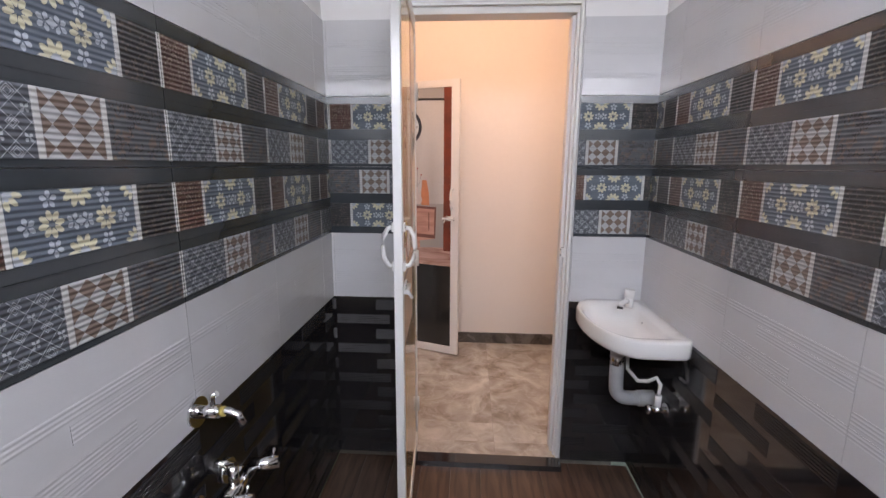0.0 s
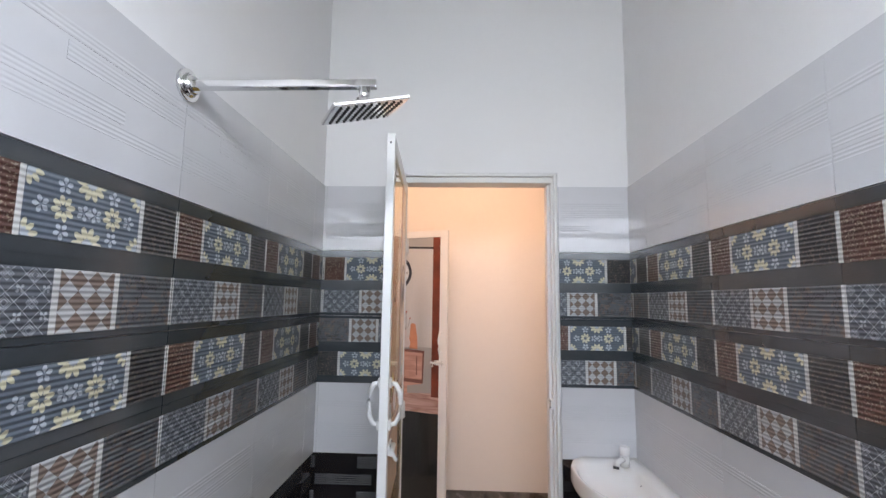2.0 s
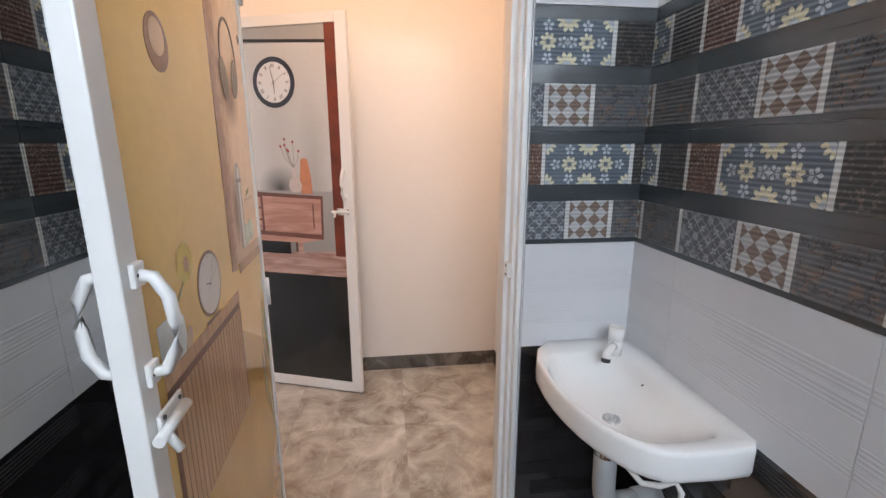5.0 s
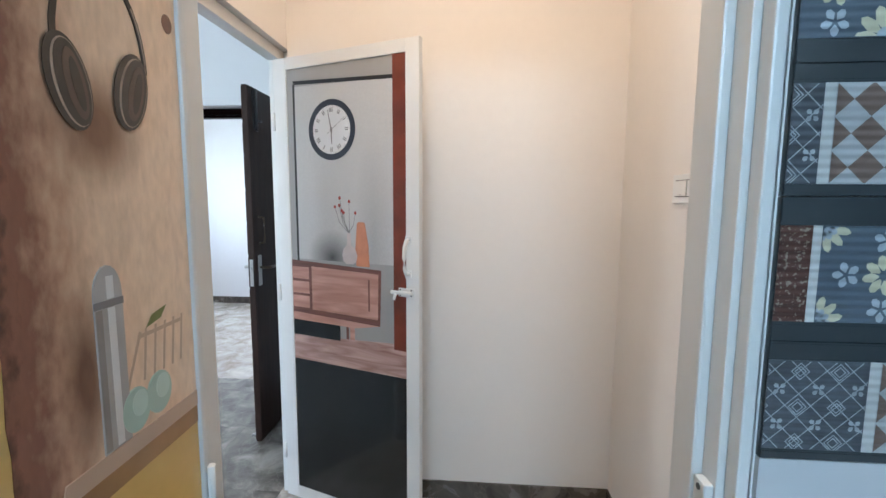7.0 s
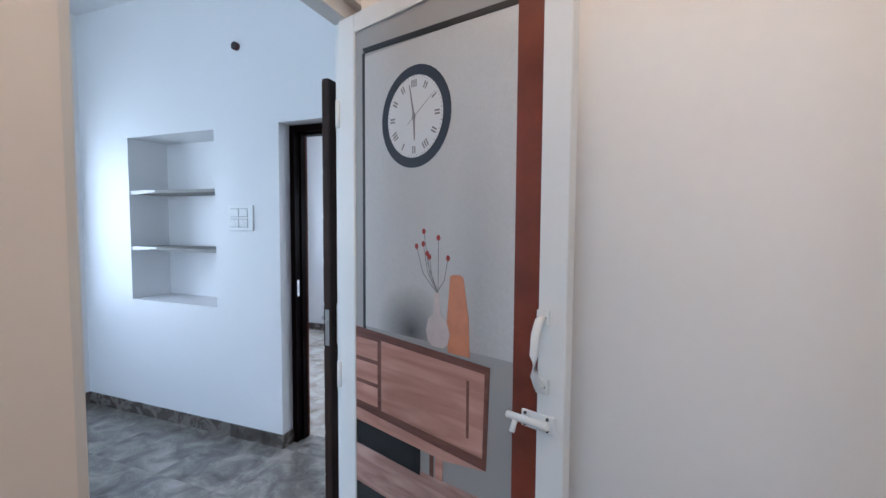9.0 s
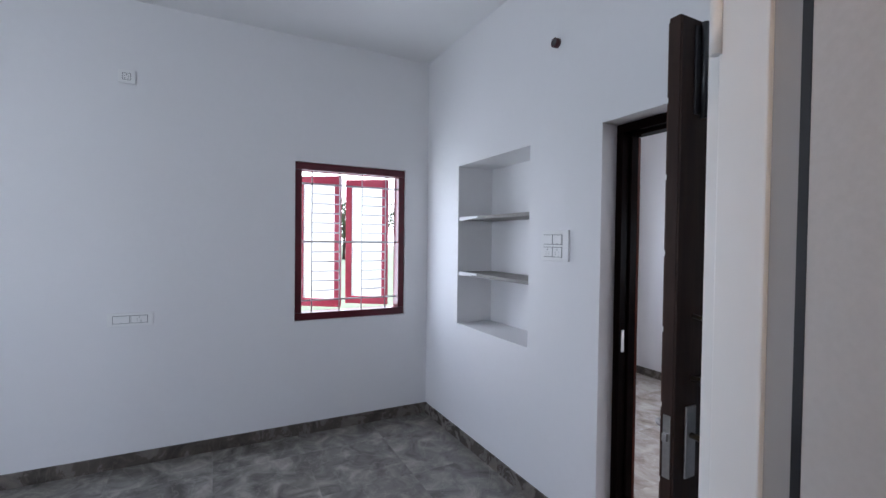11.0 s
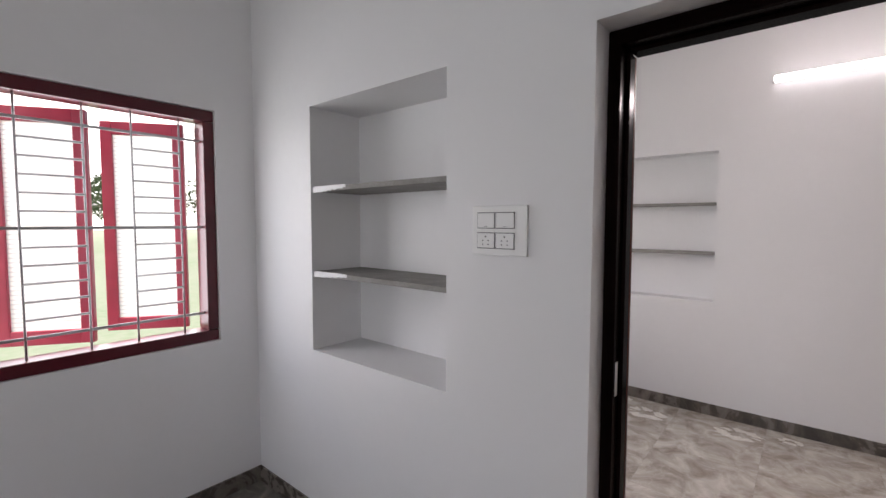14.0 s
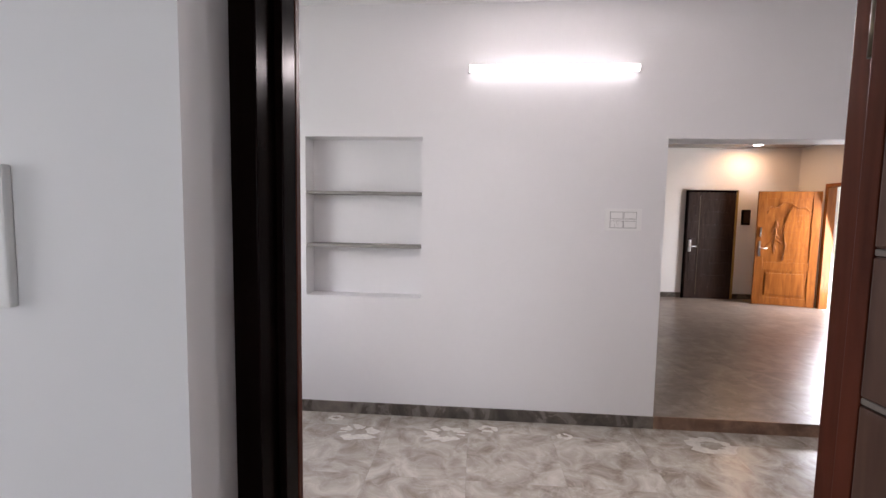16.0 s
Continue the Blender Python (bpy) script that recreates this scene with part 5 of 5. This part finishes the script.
def clip_poly(pts, a, b):
    """A convex shape cut to a <= x <= b."""
    for edge, keep in ((a, 1), (b, -1)):
        out = []
        for i, p in enumerate(pts):
            q = pts[(i + 1) % len(pts)]
            ip, iq = (p[0] - edge) * keep >= 0, (q[0] - edge) * keep >= 0
            if ip:
                out.append(p)
            if ip != iq:
                t = (edge - p[0]) / (q[0] - p[0])
                out.append((edge, p[1] + t * (q[1] - p[1])))
        pts = out
        if len(pts) < 3:
            return None
    return pts


def clip_box(pts, a, b, c, d):
    p = clip_poly(pts, a, b)
    if p:
        p = clip_poly([(z, x) for x, z in p], c, d)
        p = [(x, z) for z, x in p] if p else None
    return p


def decor_mesh(a=0.0, b=TP, turned=False):
    """The patterned tile between a and b of its width: two rows of glazed patches on a black body."""
    bm = B()
    box(bm, a + 0.0006, -TD, 0.0006, b - 0.0006, 0, TH - 0.0006)
    flip = (lambda p: [(TP - x, TH - z) for x, z in p]) if turned else (lambda p: p)

    def put(pts, mat, h, base=0.0):
        pts = clip_poly(flip(pts), a + 0.001, b - 0.001)
        if pts:
            if base is None:
                polygon(bm, pts, TD + h, mat)
            else:
                raised(bm, pts, TD + base - 0.0002, TD + h, mat)

    U0, U1, L0, L1 = 0.172, 0.285, 0.014, 0.125
    H = 0.0014
    for z0, z1 in ((0.0015, 0.010), (0.129, 0.145), (0.149, 0.168), (0.290, 0.3165)):
        put(rect(0.0, z0, TP, z1), 0, 0.0012)
    put(rect(0.0, 0.1462, TP, 0.1484), 0, 0.0032)
    for x0, x1 in ((0.0, 0.006), (0.104, 0.114), (0.364, 0.376), (0.484, 0.49)):
        put(rect(x0, U0, x1, U1), 2, H + 0.0003)
    put(rect(0.006, U0, 0.104, U1), 4, H)
    put(rect(0.376, U0, 0.484, U1), 3, H)
    put(rect(0.114, U0, 0.364, U1), 1, H)
    for x0, x1 in ((0.0, 0.006), (0.182, 0.194), (0.314, 0.326), (0.484, 0.49)):
        put(rect(x0, L0, x1, L1), 2, H + 0.0003)
    put(rect(0.006, L0, 0.182, L1), 5, H)
    put(rect(0.194, L0, 0.314, L1), 7, H)
    put(rect(0.326, L0, 0.484, L1), 6, H)
    F = H + 0.0004

    def fleur(cx, cz, r, n, mat, t=0.0, wide=0.6, win=None, h=F):
        for k in range(n):
            an = t + 2 * math.pi * k / n
            c, s = math.cos(an), math.sin(an)
            q = [(0.16, 0), (0.55, wide * 0.40), (0.88, wide * 0.28), (1.0, 0), (0.88, -wide * 0.28), (0.55, -wide * 0.40)]
            p = [(cx + r * (u * c - v * s), cz + r * (u * s + v * c)) for u, v in q]
            p = clip_box(p, *win) if win else p
            if p:
                put(p, mat, h, None)

    W = (0.115, 0.363, U0 + 0.001, U1 - 0.001)
    mz = (U0 + U1) / 2
    for cx in (0.185, 0.293):
        fleur(cx, mz, 0.024, 8, 9, 0.2, 0.58, W)
        put(ring_pts(cx, mz, 0.006, 0.006, 10), 1, F + 0.0003, None)
        for dx, dz in ((0, 0.040), (0, -0.040), (0.041, 0), (-0.041, 0)):
            fleur(cx + dx, mz + dz, 0.0155, 5, 10, math.atan2(dz, dx), 0.75, W)
    fleur(0.239, mz, 0.009, 4, 10, 0, 1.0, W)
    for cz in (U0, U1):
        fleur(0.239, cz, 0.034, 10, 9, 0.0, 0.50, W)
        put(clip_box(ring_pts(0.239, cz, 0.011, 0.011, 12), *W), 10, F + 0.0003, None)
        for cx in (0.114, 0.364):
            fleur(cx, cz, 0.032, 12, 9, 0.26, 0.42, W)
            fleur(cx, cz, 0.018, 12, 10, 0.0, 0.6, W, F + 0.0003)
    # argyle diamonds
    W = (0.195, 0.313, L0 + 0.001, L1 - 0.001)
    dx, dz = 0.0385, 0.0372
    for i in range(-1, 5):
        for j in range(-1, 5):
            cx, cz = 0.194 + dx * i, L0 + dz * j + dz / 2
            p = clip_box([(cx - dx / 2, cz), (cx, cz - dz / 2), (cx + dx / 2, cz), (cx, cz + dz / 2)], *W)
            if p:
                put(p, 8, F, None)
    # lattice
    W = (0.007, 0.181, L0 + 0.001, L1 - 0.001)
    for i in range(-6, 10):
        for s in (1, -1):
            x0 = 0.006 + 0.0293 * i
            w = 0.0009
            p = [(x0 - w, L0), (x0 + w, L0), (x0 + w + 0.111, L1), (x0 - w + 0.111, L1)]
            if s < 0:
                p = [(x, L0 + L1 - z) for x, z in p]
            p = clip_box(p, *W)
            if p:
                put(p, 11, F, None)
    for i in range(5):
        for j in range(3):
            cx, cz = 0.017 + 0.044 * i, L0 + 0.010 + 0.044 * j
            for r in (0.011, 0.007):
                for k in range(4):
                    a0, a1 = math.pi / 2 * k, math.pi / 2 * (k + 1)
                    p = [(cx + q * math.cos(t), cz + q * math.sin(t)) for q, t in ((r, a0), (r, a1), (r - 0.0018, a1), (r - 0.0018, a0))]
                    p = clip_box(p, *W)
                    if p:
                        put(p, 11, F + 0.0002, None)
    for i in range(-1, 5):
        for j in range(-1, 3):
            fleur(0.039 + 0.044 * i, L0 + 0.032 + 0.044 * j, 0.0085, 4, 11, math.pi / 4, 0.85, W, F + 0.0001)
    # curls
    rnd = random.Random(5)
    W = (0.327, 0.483, L0 + 0.001, L1 - 0.001)
    for i in range(44):
        cx, cz, r, t0 = rnd.uniform(0.33, 0.48), rnd.uniform(L0, L1), rnd.uniform(0.006, 0.013), rnd.uniform(0, 6)
        for k in range(5):
            a0, a1 = t0 + 0.75 * k, t0 + 0.75 * (k + 1)
            p = clip_box([(cx + q * math.cos(t), cz + q * math.sin(t)) for q, t in ((r, a0), (r, a1), (r - 0.003, a1), (r - 0.003, a0))], *W)
            if p:
                put(p, 3, F + 0.0001 * (i % 3), None)
    data = bpy.data.meshes.new("tile")
    bm.to_mesh(data)
    bm.free()
    for m in DECOR:
        data.materials.append(m)
    return data


def plain_mesh(kind, a=0.0, b=TP, h=TH, z0=0.0):
    """White or black glazed tile with ribbed bands, cut to a..b and z0..h."""
    bm = B()
    box(bm, a + 0.0006, -TD, z0 + 0.0006, b - 0.0006, 0, h - 0.0006)
    if kind == "white":
        bands = [(0.0, 0.49, 0.070, 0.096), (0.0, 0.30, 0.104, 0.135), (0.16, 0.49, 0.170, 0.205), (0.0, 0.49, 0.213, 0.240)]
    else:
        bands = [(0.0, 0.27, 0.020, 0.070), (0.20, 0.49, 0.098, 0.150), (0.0, 0.27, 0.178, 0.226), (0.20, 0.49, 0.252, 0.304)]
    for x0, x1, c, d in bands:
        p = clip_box(rect(x0, c, x1, d), a + 0.002, b - 0.002, z0 + 0.002, h - 0.002)
        if p:
            raised(bm, p, TD - 0.0002, TD + (0.0006 if kind == "white" else 0.0015), 1)
    data = bpy.data.meshes.new("tile")
    bm.to_mesh(data)
    bm.free()
    for m in ([T_WHITE, T_WRIB] if kind == "white" else [T_BODY, T_BRIB]):
        data.materials.append(m)
    return data


MESHES = {}


def tile_row(wall, origin, turn, start, u0, u1, z, kind, turned=False, z0=0.0, h=TH):
    """Lays a row of tiles on a wall. origin: the wall's point for u = 0; start: where a joint lies; u0..u1: the stretch that is tiled."""
    k = math.floor((u0 - start) / TP)
    while start + k * TP < u1 - 1e-4:
        s = start + k * TP
        a, b = round(max(u0 - s, 0.0), 4), round(min(u1 - s, TP), 4)
        k += 1
        if b - a < 0.012:
            continue
        key = (kind, a, b, turned, z0, h)
        if key not in MESHES:
            MESHES[key] = decor_mesh(a, b, turned) if kind == "decor" else plain_mesh(kind, a, b, h, z0)
        ob = new("tile", MESHES[key])
        ob.parent = wall
        ob.matrix_local = origin @ pose(0, 0, 0, 0, 0, turn) @ pose(s, 0, z)


ROWS = [("black", -0.092, 0.092, TH), ("black", 0.226, 0.0, TH), ("black", 0.544, 0.0, TH), ("white", 0.862, 0.0, TH + 0.004), ("decor", 1.184, 0.0, TH), ("decor", 1.502, 0.0, TH), ("white", 1.822, 0.0, TH + 0.008)]
for kind, z, z0, h in ROWS:
    low = kind == "decor" and z < 1.4
    off = 0.245 if kind == "black" and 0.2 < z < 0.5 else 0.0
    # left wall, u along +y
    tile_row(WALL_L, pose(XL, 0, 0), 90, 1.109 + off, YB, YD - TD, z, kind, False, z0, h)
    # right wall, u along -y
    tile_row(WALL_R, pose(XR, 0, 0), -90, -1.546 + off, -(YD - TD), -YB, z, kind, False, z0, h)
    # door wall, u along +x
    tile_row(WALL_D, pose(0, YD, 0), 0, (-0.546 if low else -0.519), XL, -0.180, z, kind, low, z0, h)
    tile_row(WALL_D, pose(0, YD, 0), 0, (0.566 if low else 0.486), 0.634, XR, z, kind, False, z0, h)

# ---- floors ----
def marble(name, deep, mid, pale, rough):
    m = bpy.data.materials.new(name)
    m.use_nodes = True
    n, l = m.node_tree.nodes, m.node_tree.links
    b = n["Principled BSDF"]
    geo, info = n.new("ShaderNodeNewGeometry"), n.new("ShaderNodeObjectInfo")
    add, mul = n.new("ShaderNodeVectorMath"), n.new("ShaderNodeMath")
    mul.operation = "MULTIPLY"
    mul.inputs[1].default_value = 23.0
    l.new(info.outputs["Random"], mul.inputs[0])
    add.operation = "ADD"
    l.new(geo.outputs["Position"], add.inputs[0])
    l.new(mul.outputs[0], add.inputs[1])
    big = n.new("ShaderNodeTexNoise")
    big.inputs["Scale"].default_value, big.inputs["Detail"].default_value, big.inputs["Distortion"].default_value = 5.2, 12, 0.8
    big.inputs["Roughness"].default_value = 0.62
    l.new(add.outputs[0], big.inputs["Vector"])
    rp = n.new("ShaderNodeValToRGB")
    e = rp.color_ramp.elements
    e[0].position, e[0].color = 0.33, (*deep, 1)
    e[1].position, e[1].color = 0.70, (*pale, 1)
    x = e.new(0.50)
    x.color = (*mid, 1)
    l.new(big.outputs[0], rp.inputs[0])
    vein = n.new("ShaderNodeTexNoise")
    vein.inputs["Scale"].default_value, vein.inputs["Detail"].default_value, vein.inputs["Distortion"].default_value = 2.2, 6, 2.5
    l.new(add.outputs[0], vein.inputs["Vector"])
    vr = n.new("ShaderNodeValToRGB")
    v = vr.color_ramp.elements
    v[0].position, v[0].color = 0.485, (0, 0, 0, 1)
    v[1].position, v[1].color = 0.515, (0, 0, 0, 1)
    y = v.new(0.50)
    y.color = (1, 1, 1, 1)
    l.new(vein.outputs[0], vr.inputs[0])
    mx = n.new("ShaderNodeMix")
    mx.data_type = "RGBA"
    l.new(rp.outputs[0], mx.inputs["A"])
    mx.inputs["B"].default_value = (*[c * 1.25 for c in pale], 1)
    half = n.new("ShaderNodeMath")
    half.operation = "MULTIPLY"
    half.inputs[1].default_value = 0.22
    l.new(vr.outputs[0], half.inputs[0])
    l.new(half.outputs[0], mx.inputs["Factor"])
    l.new(mx.outputs["Result"], b.inputs["Base Color"])
    rr = n.new("ShaderNodeMapRange")
    rr.inputs[3].default_value, rr.inputs[4].default_value = rough, rough + 0.14
    l.new(big.outputs[0], rr.inputs[0])
    l.new(rr.outputs[0], b.inputs["Roughness"])
    return m


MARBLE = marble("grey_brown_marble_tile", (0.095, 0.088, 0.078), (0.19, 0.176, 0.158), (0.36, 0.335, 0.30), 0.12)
# lighter copy of MARBLE: bright reflections in passage and hall painted as colour
LIT_MARBLE = marble("lit_grey_brown_marble_tile", (0.25, 0.205, 0.165), (0.43, 0.385, 0.335), (0.62, 0.58, 0.53), 0.16)
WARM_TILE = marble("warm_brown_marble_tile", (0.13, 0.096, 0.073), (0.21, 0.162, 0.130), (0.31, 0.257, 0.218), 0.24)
SKIRT = marble("brown_skirting_marble", (0.05, 0.042, 0.036), (0.10, 0.085, 0.072), (0.20, 0.17, 0.145), 0.2)


def tiled_floor(name, rects, z, x_off, y_off, size=0.60, mat=None):
    """A floor: a grout bed, and tiles of their own on it, cut at the walls."""
    bm = B()
    for x0, y0, x1, y1 in rects:
        box(bm, x0, y0, z - 0.12, x1, y1, z - 0.0010)
    fl = tagged(mesh(name, bm, GROUT), kind="structure")
    cache = {}
    for x0, y0, x1, y1 in rects:
        i = math.floor((x0 - x_off) / size)
        while x_off + i * size < x1 - 1e-4:
            j = math.floor((y0 - y_off) / size)
            while y_off + j * size < y1 - 1e-4:
                a, b = max(x0, x_off + i * size), min(x1, x_off + (i + 1) * size)
                c, d = max(y0, y_off + j * size), min(y1, y_off + (j + 1) * size)
                j += 1
                if b - a < 0.01 or d - c < 0.01:
                    continue
                key = (round(b - a, 4), round(d - c, 4))
                if key not in cache:
                    q = B()
                    g = 0.0005
                    box(q, g, g, -0.0045, key[0] - g, key[1] - g, 0.0, 0.0006)
                    data = bpy.data.meshes.new("tile")
                    q.to_mesh(data)
                    q.free()
                    data.materials.append(mat or MARBLE)
                    cache[key] = data
                ob = new("tile", cache[key])
                ob.parent = fl
                ob.location = (a, c, z)
            i += 1
    return fl


tiled_floor("floor_passage", [(XP, YP0, XQ, YP1), (-0.180, YD, 0.632, YP0), (XE, 2.965, XP, 3.80)], 0.0, -0.30, 2.54, mat=LIT_MARBLE)
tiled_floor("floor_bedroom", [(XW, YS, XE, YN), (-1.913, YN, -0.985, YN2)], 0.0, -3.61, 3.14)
tiled_floor("floor_hall", [(-3.948, YN2, 1.5, YH)], 0.0, -3.4, 5.10, mat=LIT_MARBLE)
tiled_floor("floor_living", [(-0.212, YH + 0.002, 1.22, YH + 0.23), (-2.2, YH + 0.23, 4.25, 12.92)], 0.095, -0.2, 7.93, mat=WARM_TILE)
plate("step_riser", -0.212, YH - 0.010, 0.0, 1.22, YH + 0.001, 0.097, marble("brown_riser_marble", (0.12, 0.062, 0.038), (0.20, 0.115, 0.075), (0.30, 0.19, 0.13), 0.25))

# bathroom floor: brown planks of matt ceramic, and a black threshold
WOODTILE = grainy("brown_wood_look_tile", (0.050, 0.026, 0.018), (0.15, 0.085, 0.055), "Y", 5, 0.35, 0.1)
fb = plate("floor_bathroom", XL, YB, -0.14, XR, YD, -0.0345, GROUT)
PW, PL = (XR - XL) / 10, (YD - YB) / 5
bm = B()
box(bm, 0.0008, 0.0008, 0, PW - 0.0008, PL - 0.0008, 0.0095, 0.001)
data = bpy.data.meshes.new("plank")
bm.to_mesh(data)
bm.free()
data.materials.append(WOODTILE)
for i in range(10):
    for j in range(5):
        o = new("plank", data)
        o.parent = fb
        o.location = (XL + PW * i, YB + PL * j, -0.0345)
plate("threshold", -0.180, 2.168, -0.035, 0.632, YD + 0.002, 0.004, T_BODY)

# skirting
def skirting(name, x0, y0, x1, y1):
    return plate(name, x0, y0, 0.0, x1, y1, 0.092, SKIRT)


skirting("baseboard_passage_north", XP + 0.01, YP1 - 0.010, XQ, YP1)
skirting("baseboard_passage_right", XQ - 0.010, YP0, XQ, YP1 - 0.010)
skirting("baseboard_passage_left", XP, YP0, XP + 0.010, 2.963)
skirting("baseboard_passage_south", 0.64, YP0, XQ - 0.01, YP0 + 0.010)
skirting("baseboard_bedroom_west", XW, YS, XW + 0.010, YN)
skirting("baseboard_bedroom_north", XW + 0.010, YN - 0.010, -1.913, YN)
skirting("baseboard_door_reveal", -1.923, YN - 0.010, -1.903, 4.968)
skirting("baseboard_bedroom_north_east", -0.985, YN - 0.010, XE, YN)
skirting("baseboard_bedroom_east", XE - 0.010, 3.80, XE, YN - 0.010)
skirting("baseboard_hall_north", -3.948, YH - 0.010, -0.212, YH)
skirting("baseboard_hall_north_east", 1.22, YH - 0.010, 1.5, YH)
skirting("baseboard_opening", -0.212, YH, -0.202, YH + 0.23)
skirting("baseboard_opening_east", 1.21, YH, 1.22, YH + 0.23)
plate("baseboard_living_north", -2.2, 12.91, 0.095, 2.288, 12.92, 0.19, SKIRT)
plate("baseboard_living_north_east", 3.20, 12.91, 0.095, 4.25, 12.92, 0.19, SKIRT)

# dried cement splashes on the hall floor
SPLASH = material("dried_cement", (0.76, 0.72, 0.66), 0.85, stain=0.3, stain_scale=30, grain=0.2, grain_scale=120)
rnd = random.Random(11)
for cx, cy, r in ((-2.40, 7.40, 0.13), (-1.754, 7.446, 0.13), (0.108, 7.477, 0.14), (-2.62, 7.60, 0.05), (-1.45, 7.55, 0.06), (-0.9, 7.50, 0.05)):
    bm = B()
    n = 26
    o, i = [], []
    for k in range(n):
        a = 2 * math.pi * k / n
        ro = r * (0.85 + 0.35 * rnd.random())
        ri = r * (0.35 + 0.30 * rnd.random())
        o.append(bm.verts.new((cx + ro * math.cos(a) * 1.15, cy + ro * math.sin(a) * 0.8, 0.001)))
        i.append(bm.verts.new((cx + ri * math.cos(a) * 1.1, cy + ri * math.sin(a) * 0.7, 0.0025)))
    for k in range(n):
        if rnd.random() > 0.12:
            bm.faces.new((o[k], o[(k + 1) % n], i[(k + 1) % n], i[k]))
    tagged(mesh("cement_splash", bm, SPLASH), "pale dried cement splash on the marble floor", "stain", "cement splashes on the floor")
